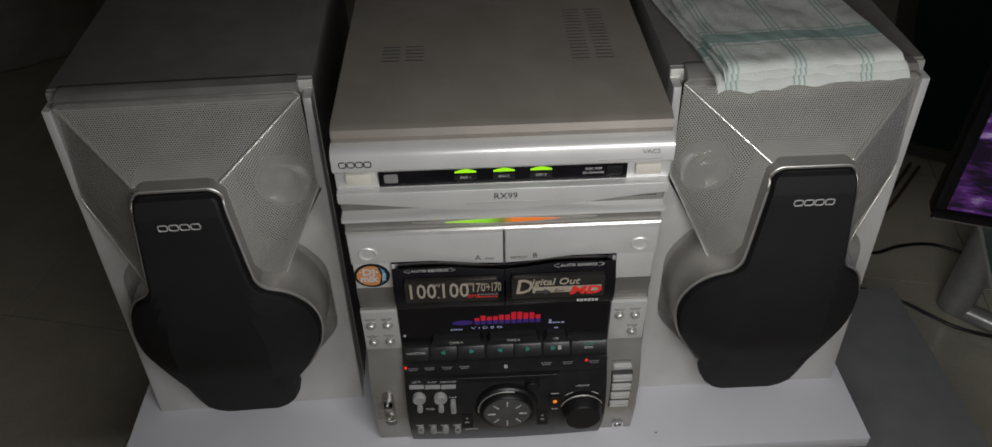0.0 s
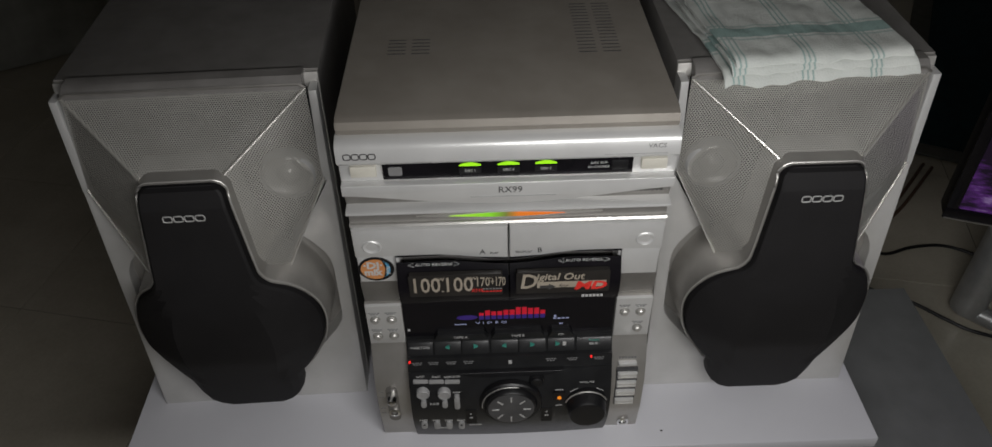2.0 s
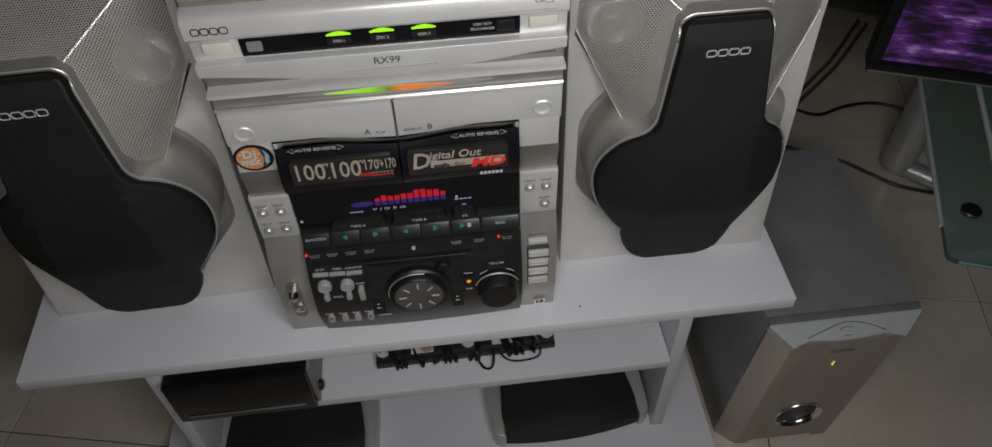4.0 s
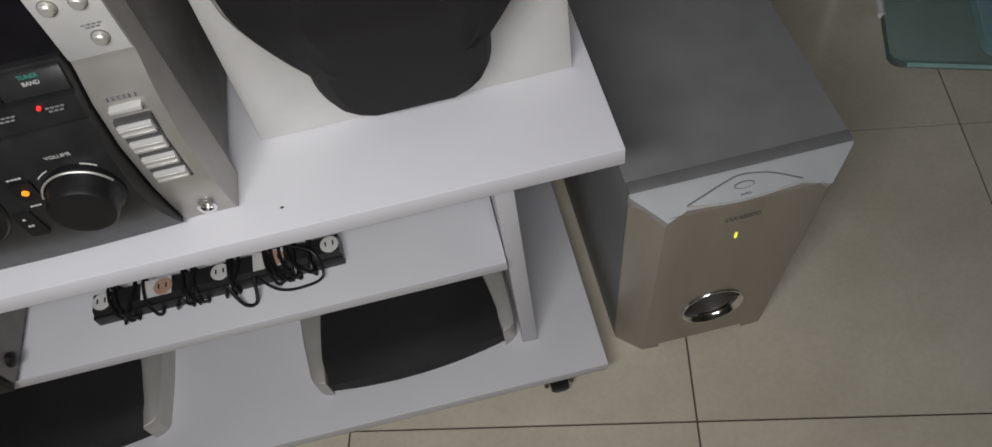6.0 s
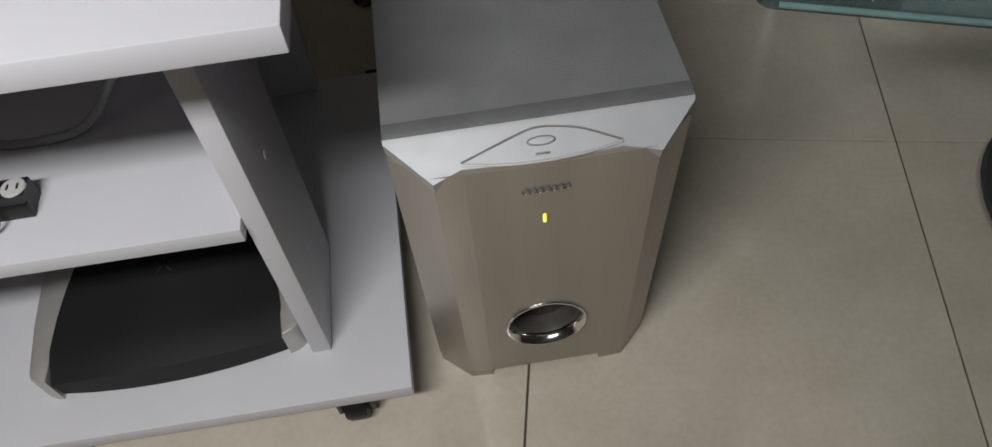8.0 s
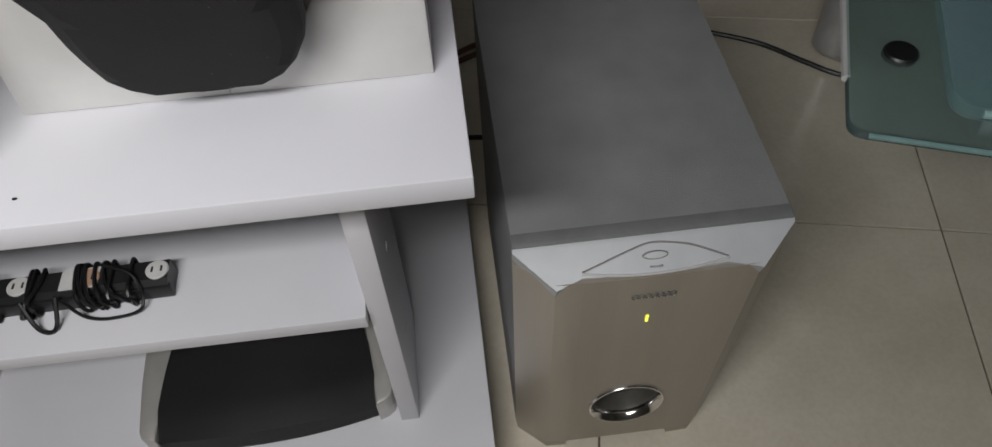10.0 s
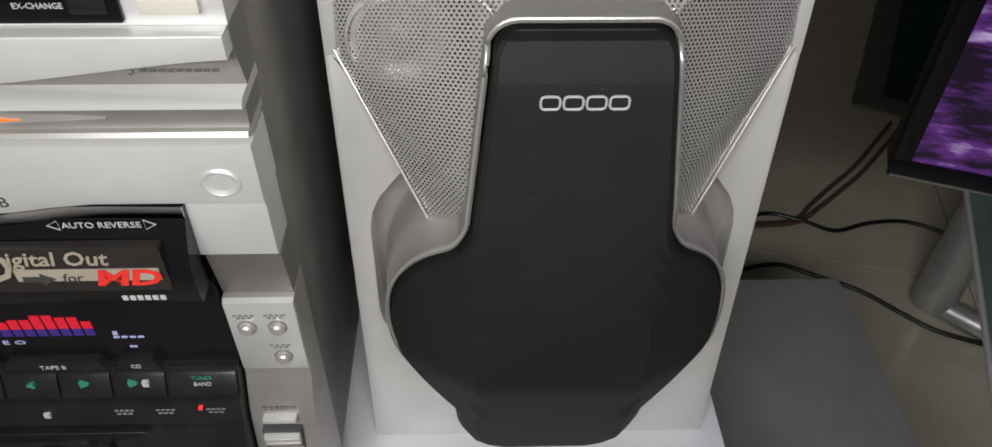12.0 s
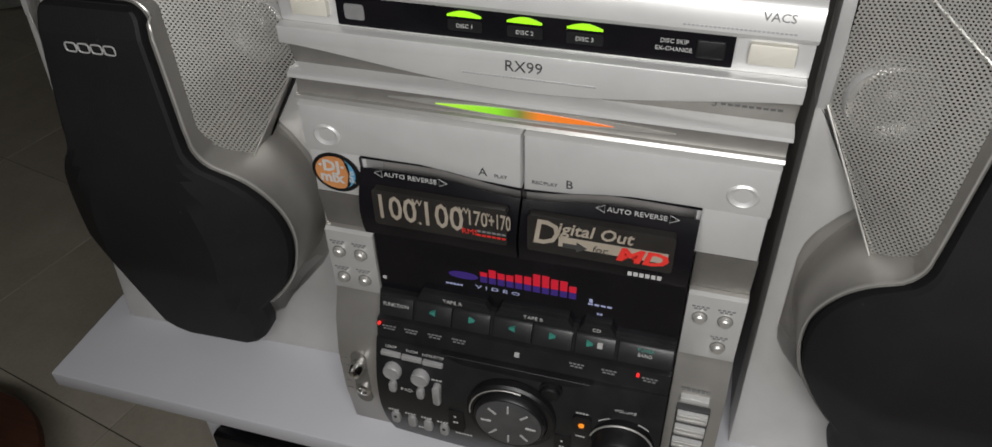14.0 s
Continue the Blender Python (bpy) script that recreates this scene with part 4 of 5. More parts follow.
    for e in (-1, 1):
        a = [(vx + e * 0.0245 * math.cos(t), py(vx, 0.565) - 0.0016, vz + 0.0245 * math.sin(t)) for t in [radians(48 + 20 * i / 6) for i in range(7)]]
        part("volume_mark", tube(a, 0.0004, 5), M_INK_WHITE, low)
    return s


music_system()


# ---- loudspeakers ----
def baffle_y(z):
    return 0.050 + 0.09 * z


def cloth_half(z):
    """Half the width of the black keyhole front at a height."""
    cz, r = 0.150, 0.0890
    if z > 0.3220:
        return 0.0355 - 0.010 + math.sqrt(max(0, 0.010 ** 2 - (z - 0.3220) ** 2))
    if z > 0.245:
        return 0.0355 + (0.3220 - z) / 0.0770 * 0.0085
    if z > 0.222:
        t = (0.245 - z) / 0.023
        return 0.0440 + 0.0090 * t * t
    if z > 0.081:
        return math.sqrt(max(0, r * r - (z - cz) ** 2))
    if z > 0.070:
        return 0.0563
    return 0.0563 * math.sqrt(max(0.0, 1 - ((0.070 - z) / 0.0475) ** 2.4))


def cloth_y(x, z):
    y = -0.010 if z > 0.13 else -0.010 + (0.13 - z) / 0.105 * 0.030
    if z > 0.19:
        y += (z - 0.19) * 0.095
    if z > 0.314:
        y += (z - 0.314) * 0.24
    a = abs(x)
    if a > 0.043:
        y += (a - 0.043) / 0.046 * 0.030
    return y


def loudspeaker(cx, inward, label, turn=0.0):
    """inward: the side, as a sign of x, on which the tweeter sits."""
    s = thing("loudspeaker", label, "loudspeaker", (cx, 0, TT), "pair of loudspeakers", turn)
    hw = 0.1135
    part("cabinet", bar([(0.078, 0.001), (0.100, 0.3865), (0.400, 0.3865), (0.400, 0.001)], -hw, hw, 0.0015), M_CABINET, s, "dark grey vinyl cabinet")
    part("baffle", bar([(0.0725, 0.0), (0.0945, 0.3790), (0.0960, 0.3850), (0.1000, 0.3855), (0.0775, 0.0)], -hw, hw, 0.002), M_SILVER, s)
    part("top_rim", bar([(0.0790, 0.3700), (0.0800, 0.3840), (0.0860, 0.3885), (0.0990, 0.3885), (0.0990, 0.3866), (0.0880, 0.3700)], -0.1015, 0.1015, 0.0015), M_CABINET, s)
    arc = [(0.0690, 0.2300), (0.0830, 0.2170), (0.0940, 0.2030), (0.0985, 0.1930), (0.1003, 0.1820), (0.1003, 0.1220), (0.0988, 0.1120), (0.0930, 0.1010), (0.0760, 0.0800), (0.0600, 0.0610)]
    half = [(0.113, 0.0005), (0.113, 0.288), (0.1095, 0.2885), (0.0650, 0.2090)] + arc + [(0.0500, 0.0440), (0.0300, 0.0330), (0.0, 0.0300), (0.0, 0.0005)]
    for sg in (-1, 1):
        bm = sweep_poly([(u * sg, v) for u, v in half], lambda u, v, w: (u, baffle_y(v) + w - 0.004 * v, v), -0.0035, 0.022, 0.0012)
        part("cheek", bm, M_CHEEK, s, "pale silver plastic cheek")
        part("side_trim", sweep_poly([(0.1045 * sg, 0.2860), (0.1128 * sg, 0.2860), (0.113 * sg, 0.377), (0.1060 * sg, 0.377)], lambda u, v, w: (u, baffle_y(v) + w, v), -0.0055, 0.012, 0.001), M_SILVER_LIGHT, s)
    # bowl round the woofer
    part("woofer_bowl", lathe([(0.1090, 0.0760), (0.1040, 0.0775), (0.0985, 0.0775), (0.0940, 0.0750), (0.0915, 0.0690), (0.0895, 0.0480), (0.0860, 0.0480), (0.0860, 0.0790), (0.1090, 0.0800)], (0, 0, 0.150), 64, caps=False), M_PILLAR, s)
    # dark hollow behind the perforated front, with its drivers
    outline = [(-0.1035, 0.378), (0.1035, 0.378), (0.1065, 0.290), (0.0620, 0.2095), (-0.0620, 0.2095), (-0.1065, 0.290)]
    part("hollow", sweep_poly(outline, lambda u, v, w: (u, baffle_y(v) + w, v), -0.0012, 0.002), M_BLACK, s)
    d = part("tweeter", lathe([(0.0225, 0.001), (0.0225, -0.012), (0.0200, -0.0135), (0.0160, -0.010), (0.0110, -0.009), (0.0095, -0.012), (0.0050, -0.0145), (0.0006, -0.015)], (0.076 * inward, baffle_y(0.298) - 0.001, 0.298), 36), M_SILVER, s)
    part("tweeter_ring", lathe([(0.0250, 0.001), (0.0250, -0.010), (0.0236, -0.012), (0.0228, 0.001)], (0.076 * inward, baffle_y(0.298) - 0.004, 0.298), 36, caps=False), M_SILVER_LIGHT, d)
    d = part("midrange_cone", lathe([(0.024, 0.010), (0.024, 0.002), (0.022, 0.0), (0.019, 0.003), (0.010, 0.008), (0.008, 0.004), (0.0006, 0.002)], (0.0, baffle_y(0.346) - 0.012, 0.346), 36), M_SEAM, s)
    part("cone_screw", lathe([(0.0022, 0.0), (0.0022, -0.0012), (0.0006, -0.0018)], (0.014, baffle_y(0.352) - 0.014, 0.356), 10), M_CHROME, d)
    # perforated front: a low pyramid up to the cloth tongue
    bm = bmesh.new()

    def v(x, y, z):
        return bm.verts.new((x, y, z))

    tl, tr = v(-0.1035, baffle_y(0.380) - 0.003, 0.379), v(0.1035, baffle_y(0.380) - 0.003, 0.379)
    ku = {}
    for sg in (-1, 1):
        ku[sg] = [v(0.1065 * sg, baffle_y(0.29) - 0.007, 0.2900), v(0.0645 * sg, 0.0380, 0.2095), v(0.0510 * sg, 0.0240, 0.2200), v(0.0465 * sg, 0.0130, 0.2480), v(0.0352 * sg, 0.0225, 0.3335)]
    bm.faces.new((tl, tr, ku[1][4], ku[-1][4]))
    for sg, top in ((1, tr), (-1, tl)):
        k, tip, low, neck, tong = ku[sg]
        bm.faces.new((top, k, tong))
        bm.faces.new((k, neck, tong))
        bm.faces.new((k, tip, low, neck))
    bmesh.ops.subdivide_edges(bm, edges=bm.edges[:], cuts=2, use_grid_fill=True)
    part("perforated_front", bm, M_MESH, s, "silver perforated metal grille", 20)
    for sg in (-1, 1):
        part("grille_crease", tube([(0.1030 * sg, baffle_y(0.380) - 0.0035, 0.3785), (0.0356 * sg, 0.0222, 0.3337)], 0.0016, 10), M_MESH, s)
    for sg in (-1, 1):
        bm = bmesh.new()
        edge = [(0.1072 * sg, 0.0692, 0.2905), (0.0645 * sg, 0.0378, 0.2092), (0.0510 * sg, 0.0238, 0.2197)]
        fr = [bm.verts.new(q) for q in edge]
        bk = [bm.verts.new((x * 1.01, 0.0790, z - 0.001)) for x, y, z in edge]
        for k in range(2):
            bm.faces.new((fr[k], fr[k + 1], bk[k + 1], bk[k]))
        part("grille_side", bm, M_PILLAR, s, "", 0)
    part("front_edge", tube([(-0.1035, 0.0800, 0.3790), (-0.0980, 0.0802, 0.3830), (0.0980, 0.0802, 0.3830), (0.1035, 0.0800, 0.3790)], 0.0016, 6), M_SILVER_DULL_SHADE, s)
    for sg in (-1, 1):
        part("grille_edge", tube([(0.1075 * sg, 0.0690, 0.2900), (0.0650 * sg, 0.0370, 0.2080)], 0.0008, 8), M_SILVER, s)
    # black cloth front
    bm = bmesh.new()
    zs = [0.0228, 0.0245, 0.028, 0.034, 0.042, 0.052, 0.062, 0.0699, 0.0705, 0.0808] + [0.0815 + 0.0085 * i for i in range(17)] + [0.224, 0.231, 0.238, 0.246] + [0.256 + 0.010 * i for i in range(6)] + [0.3139, 0.3141, 0.3215, 0.3245, 0.3272, 0.3295, 0.3312, 0.3319]
    ks = [-1, -0.985, -0.93, -0.8, -0.65, -0.5, -0.35, -0.18, 0, 0.18, 0.35, 0.5, 0.65, 0.8, 0.93, 0.985, 1]
    rows = []
    for z in zs:
        w = max(0.002, cloth_half(z))
        end = 0.004 if z < 0.026 or z > 0.3310 else 0.0
        rows.append([bm.verts.new((w * k, cloth_y(w * k, z) + end + (0.005 if abs(k) == 1 else 0.0014 if abs(k) > 0.95 else 0), z)) for k in ks])
    back = [[bm.verts.new((q.co.x, q.co.y + 0.006, q.co.z)) for q in (r[0], r[-1])] for r in rows]
    for a, b in zip(rows, rows[1:]):
        for i in range(len(ks) - 1):
            bm.faces.new((a[i], a[i + 1], b[i + 1], b[i]))
    for a, b, c, d in zip(rows, rows[1:], back, back[1:]):
        bm.faces.new((a[0], b[0], d[0], c[0]))
        bm.faces.new((a[-1], b[-1], d[-1], c[-1]))
        bm.faces.new((c[0], d[0], d[1], c[1]))
    for r, q in ((rows[0], back[0]), (rows[-1], back[-1])):
        bm.faces.new(r + [q[1], q[0]])
    cloth = part("cloth_front", bm, M_CLOTH, s, "black grille cloth in a keyhole shape", 13)
    # bright rim round the cloth
    rim = [(cloth_half(z) + 0.0022, cloth_y(cloth_half(z), z) + 0.0080, z) for z in [0.083 + 0.0045 * i for i in range(54)]]
    rim += [(0.0355 - 0.010 + 0.0122 * math.cos(a), cloth_y(0, 0.3300) + 0.0080, 0.3220 + 0.0122 * math.sin(a)) for a in [radians(8 + 80 * i / 6) for i in range(7)]]
    loop = rim + [(-x, y, z) for x, y, z in rim[::-1]]
    part("bright_rim", tube(loop, 0.0012, 8), M_SILVER, s, "bright silver rim")
    bm = bmesh.new()
    fr = [bm.verts.new((x, y - 0.003, z)) for x, y, z in loop]
    bk = [bm.verts.new((x * (1.04 if z < 0.235 else 1.11), 0.0740 if z < 0.235 else 0.047, z + (0.006 if z > 0.322 else 0))) for x, y, z in loop]
    for i in range(len(loop) - 1):
        bm.faces.new((fr[i], fr[i + 1], bk[i + 1], bk[i]))
    part("cloth_surround", bm, M_PILLAR, s, "silver surround of the cloth front", 50)
    logo(0.0, cloth_y(0, 0.303) - 0.0008, 0.3065, 0.036, 0.0058, 4, M_SILVER_LIGHT, cloth)
    return s


loudspeaker(-0.2715, 1, "silver loudspeaker with black cloth front and perforated metal top", 2.0)
loudspeaker(0.2655, -1, "silver loudspeaker with black cloth front, a towel on top")


# ---- folded towel ----
def towel():
    top = TT + 0.3885
    t = thing("folded_towel", "folded white cotton towel with teal stripes on the loudspeaker", "towel", (0.2650, 0.074, top), "", 5)
    for layer in range(3):
        bm = bmesh.new()
        nx, ny = 44, 44
        x0, x1 = -0.082 + 0.003 * layer, 0.090 - 0.004 * layer
        over = 0.013 - 0.003 * layer
        grid = []
        for j in range(ny + 1):
            v = j / ny
            row = []
            for i in range(nx + 1):
                u = i / nx
                run = v * (0.255 + over) - over
                x = x0 + (x1 - x0) * u + 0.003 * math.sin(7 * v + layer) * (1 - u) - 0.010 * v
                run += (1 - v) ** 8 * 0.0035 * noise.noise((u * 9, layer * 3.1, 0))
                bump = 0.0020 * noise.noise((u * 5, v * 6, layer * 2.7)) + 0.0011 * noise.noise((u * 17, v * 19, layer))
                z = 0.0032 + 0.0060 * layer + bump + 0.0015 * math.sin(3.1 * u + layer)
                y = run
                if run < 0.004:
                    d = 0.004 - run
                    y = 0.004 - 0.78 * d
                    z -= 26 * d * d + 0.05 * d
                row.append(bm.verts.new((x, y, z)))
            grid.append(row)
        for a, b in zip(grid, grid[1:]):
            for i in range(nx):
                bm.faces.new((a[i], a[i + 1], b[i + 1], b[i]))
        ext = bmesh.ops.extrude_face_region(bm, geom=bm.faces[:])
        bmesh.ops.translate(bm, vec=(0, 0, -0.0022), verts=[g for g in ext["geom"] if isinstance(g, bmesh.types.BMVert)])
        part("fold", bm, M_TOWEL, t, "", 80)
    return t


towel()


# ---- subwoofer ----
def subwoofer():
    s = thing("subwoofer", "grey subwoofer with champagne front and round port on the floor", "subwoofer")
    x0, x1, zt = 0.4155, 0.6110, 0.3368
    a, b = 0.4425, 0.5860
    part("cabinet", bar([(0.0218, zt), (0.0460, 0.004), (0.312, 0.004), (0.312, zt)], x0, x1, 0.0016), M_SUB_TOP, s, "slate grey vinyl cabinet")
    for x in (x0 + 0.02, x1 - 0.02):
        for y in (0.06, 0.29):
            part("foot", lathe([(0.011, 0.0), (0.012, 0.005)], (x, y, 0), 18, "z"), M_BLACK, s)

    def face_y(z):
        return -0.0045 + 0.0215 * (1 - z / 0.3185)

    # front with splayed sides, drawn in a little towards the floor, and a real port opening
    bm = bmesh.new()
    plan = [(x0, 0.0216), (x0, 0.0190), (a, 0.0015), (0.4620, 0.0), (0.5640, 0.0), (b, 0.0015), (x1, 0.0190), (x1, 0.0216)]
    levels = (0.012, 0.030, 0.165, 0.24, 0.3185)
    rows = []
    for z in levels:
        rows.append([bm.verts.new((x, y + 0.0240 * (1 - z / 0.3185) if y > 0.01 else y + face_y(z), z)) for x, y in plan])
    n = len(plan)
    for li, (r, q) in enumerate(zip(rows, rows[1:])):
        for i in range(n):
            if i == 3 and li == 1:
                continue
            bm.faces.new((r[i], r[(i + 1) % n], q[(i + 1) % n], q[i]))
    bm.faces.new(rows[0])
    bm.faces.new(rows[-1][::-1])
    pc, pr = (0.5130, 0.0985), 0.0300
    corner = [rows[1][4], rows[2][4], rows[2][3], rows[1][3]]
    ring, deep = [], []
    m = 48
    for k in range(m):
        t = radians(-90 + 360 * k / m)
        x, z = pc[0] + pr * math.cos(t), pc[1] + pr * math.sin(t)
        ring.append(bm.verts.new((x, face_y(z), z)))
        deep.append(bm.verts.new((pc[0] + 0.9 * pr * math.cos(t), 0.0330, pc[1] + 0.9 * pr * math.sin(t))))
    for c in range(4):
        for k in range(m // 4):
            bm.faces.new((corner[c], ring[(c * m // 4 + k + 1) % m], ring[c * m // 4 + k]))
        bm.faces.new((corner[c], corner[(c + 1) % 4], ring[((c + 1) * m // 4) % m]))
    for k in range(m):
        bm.faces.new((ring[k], ring[(k + 1) % m], deep[(k + 1) % m], deep[k]))
    bm.faces.new(deep)
    front = part("front", bm, M_SUB_FRONT, s, "brushed champagne plastic front", 3)
    for xa, xb, mid in ((x0 + 0.001, 0.4620, a), (x1 - 0.001, 0.5640, b)):
        part("front_foot", slab([(xa, 0.060), (xa, 0.0425), (mid, face_y(0.006) + 0.002), (xb, face_y(0.006) + 0.001), (xb, 0.060)], 0.0, 0.0125, 0.0008), M_SUB_FRONT, front)
    # sloping pale visor
    bm = bmesh.new()
    pts = [(x0, 0.0190, zt - 0.0015), (x1, 0.0190, zt - 0.0015), (x1, 0.0172, 0.3330), (b, -0.0058, 0.3165), (0.5620, -0.0010, 0.3205), (0.5130, -0.0030, 0.3188), (0.4610, -0.0010, 0.3205), (a, -0.0062, 0.3160), (x0, 0.0172, 0.3330)]
    up = [bm.verts.new(p) for p in pts]
    dn = [bm.verts.new((p[0], min(p[1] + 0.004, 0.0216), p[2] - 0.012)) for p in pts]
    c_up = bm.verts.new((0.513, 0.0150, 0.3320))
    c_dn = bm.verts.new((0.513, 0.0160, 0.3150))
    for i in range(len(pts)):
        j = (i + 1) % len(pts)
        bm.faces.new((up[i], up[j], c_up))
        bm.faces.new((dn[j], dn[i], c_dn))
        bm.faces.new((up[i], dn[i], dn[j], up[j]))
    visor = part("visor", bm, M_VISOR, s, "pale silver visor", 30)
    # shade along the top's front edge, laid in as a darker strip
    part("seam_shade", bar([(0.0192, zt - 0.006), (0.0192, zt - 0.0012), (0.0218, zt + 0.0006), (0.0300, zt + 0.0006), (0.0300, zt - 0.006)], x0 + 0.0004, x1 - 0.0004), M_SUB_SEAM_SHADE, visor)
    bm = bmesh.new()
    ins = [(0.4610, 0.0012, 0.3228), (0.4860, -0.0018, 0.3206), (0.5130, -0.0028, 0.3200), (0.5400, -0.0016, 0.3208), (0.5620, 0.0014, 0.3230), (0.5400, 0.0092, 0.3290), (0.5250, 0.0122, 0.3312), (0.5110, 0.0134, 0.3320), (0.4980, 0.0112, 0.3304)]
    u2 = [bm.verts.new(p) for p in ins]
    d2 = [bm.verts.new((p[0], p[1] + 0.003, p[2] - 0.004)) for p in ins]
    bm.faces.new(u2)
    bm.faces.new(d2[::-1])
    for i in range(len(ins)):
        bm.faces.new((u2[i], d2[i], d2[(i + 1) % len(ins)], u2[(i + 1) % len(ins)]))
    insert = part("button_plate", bm, M_VISOR, visor, "", 20)
    part("plate_groove", tube(smooth_line([(p[0], p[1] + 0.0008, p[2] + 0.0002) for p in (ins[0], ins[8], ins[7], ins[6], ins[5], ins[4])], 4), 0.0007, 5), M_CABINET, visor)
    part("plate_edge", tube(smooth_line([(p[0], p[1] - 0.0004, p[2] + 0.0001) for p in ins[:5]], 4), 0.0010, 6), M_SILVER_LIGHT, visor)
    bm = lathe([(0.0084, -0.001), (0.0084, 0.0016), (0.0076, 0.0024), (0.0008, 0.0026)], (0, 0, 0), 32, "z", 0.30)
    bmesh.ops.transform(bm, matrix=Matrix.Translation((0.5120, 0.0070, 0.3272)) @ Matrix.Rotation(radians(37), 4, "X"), verts=bm.verts)
    part("power_button", bm, M_VISOR, insert, "oval power button")
    part("button_shadow_gap", tube([(0.5120 + 0.0087 * math.cos(t), 0.0070 + 0.0027 * math.sin(t) * 0.8, 0.3274 + 0.0027 * math.sin(t) * 0.6) for t in [2 * math.pi * i / 28 for i in range(28)]], 0.0005, 5, True), M_CABINET, insert)
    lettering("POWER", 0.5120, 0.0002, 0.3231, 0.0019, M_INK_DARK, insert, 52)
    logo(0.5130, face_y(0.291) - 0.0006, 0.2925, 0.032, 0.0056, 7, M_SILVER_DULL_SHADE, front, -3)
    part("status_light", box(0.5109, 0.5131, face_y(0.259) - 0.0012, face_y(0.259) + 0.004, 0.2545, 0.2635, 0.0005), M_LED_YELLOW, front, "glowing yellow-green status light")
    py = face_y(pc[1])
    part("port_ring", lathe([(0.0345, 0.002), (0.0345, -0.0026), (0.0339, -0.0038), (0.0328, -0.0040), (0.0292, 0.0000), (0.0284, 0.0030), (0.0282, 0.0060)], (pc[0], py, pc[1]), 56, caps=False), M_CHROME, front, "chrome port ring")
    part("port_throat", lathe([(0.0284, 0.0045), (0.0272, 0.0075), (0.0262, 0.0215), (0.0150, 0.0218), (0.0003, 0.0219)], (pc[0], py, pc[1]), 40, caps=False), M_THROAT, front)
    return s


subwoofer()


# ---- small loudspeakers lying on the lower shelf ----
def small_speaker(cx, cy, turn):
    s = thing("small_loudspeaker", "small silver loudspeaker lying on its back with black cloth", "loudspeaker", (cx, cy, SH), "small loudspeakers on the shelf", turn)
    part("body", slab([(-0.108, 0.020), (-0.100, 0.190), (0.100, 0.190), (0.108, 0.020)], 0.0, 0.024, 0.003), M_SILVER_DULL_SHADE, s)
    for sg in (-1, 1):
        out = [(-0.1165, 0.012), (-0.1140, 0.0055), (-0.1080, 0.0015), (-0.1000, -0.001), (-0.0985, 0.030), (-0.0955, 0.070), (-0.0890, 0.115), (-0.0790, 0.160), (-0.0690, 0.195), (-0.1150, 0.195), (-0.1195, 0.130), (-0.1195, 0.060)]
        part("side_arm", slab([(x * sg, y) for x, y in out], 0.0, 0.034, 0.003), M_SILVER, s, "silver side arm")
    bm = bmesh.new()
    rows = []
    for j in range(13):
        v = j / 12
        row = []
        for i in range(17):
            u = i / 16 * 2 - 1
            w = 0.1022 - 0.033 * v ** 1.7
            front = -0.010 * (1 - u * u) + 0.001
            y = front + (0.190 - front) * v
            z = 0.031 + 0.010 * (1 - u * u) - (0.006 if j == 0 else 0) + 0.006 * math.sin(math.pi * v)
            row.append(bm.verts.new((w * u, y, z)))
        rows.append(row)
    for a, b in zip(rows, rows[1:]):
        for i in range(16):
            bm.faces.new((a[i], a[i + 1], b[i + 1], b[i]))
    low = [bm.verts.new((q.co.x, q.co.y + 0.003, 0.002)) for q in rows[0]]
    for i in range(16):
        bm.faces.new((rows[0][i], rows[0][i + 1], low[i + 1], low[i]))
    part("cloth_front", bm, M_CLOTH, s, "black grille cloth", 60)
    return s


lying = small_speaker(0.1860, 0.034, 3.0)
emblem = merged(*[tube([(0.004 * math.cos(a), 0.090 + 0.004 * math.sin(a), 0.0480), (0.011 * math.cos(a), 0.090 + 0.011 * math.sin(a), 0.0478)], 0.0007, 6) for a in [radians(18 + 72 * k) for k in range(5)]])
part("emblem", emblem, M_SEAM, lying, "faint dark star emblem")
small_speaker(-0.2180, 0.030, 0.0)


# ---- black player on the middle shelf ----
def player():
    s = thing("disc_player", "black disc player on the middle shelf", "player")
    x0, x1, y0 = -0.3200, -0.1530, 0.0165
    part("case", box(x0, x1, y0 + 0.012, 0.255, MS + 0.003, 0.345, 0.002), M_GLOSS, s)
    f = part("front", box(x0 - 0.001, x1 + 0.001, y0, y0 + 0.0125, MS + 0.0005, 0.346, 0.003), M_GLOSS, s, "glossy black front")
    part("trim_line", box(x0 + 0.012, x1 - 0.012, y0 - 0.0012, y0 + 0.002, MS + 0.0125, MS + 0.0150, 0.0005), M_SILVER_DULL_SHADE, f)
    part("side_trim", box(x1 + 0.0008, x1 + 0.0052, y0 + 0.006, 0.20, MS + 0.006, 0.344, 0.0012), M_CABINET, s)
    part("knob", lathe([(0.007, 0.0), (0.007, 0.004), (0.004, 0.006), (0.0008, 0.0062)], (x1 + 0.005, y0 + 0.022, MS + 0.020), 18, "x"), M_BLACK, s)
    for x in (x0 + 0.02, x1 - 0.02):
        part("foot", box(x - 0.008, x + 0.008, 0.20, 0.22, MS, MS + 0.004), M_BLACK, s)
    return s


player()


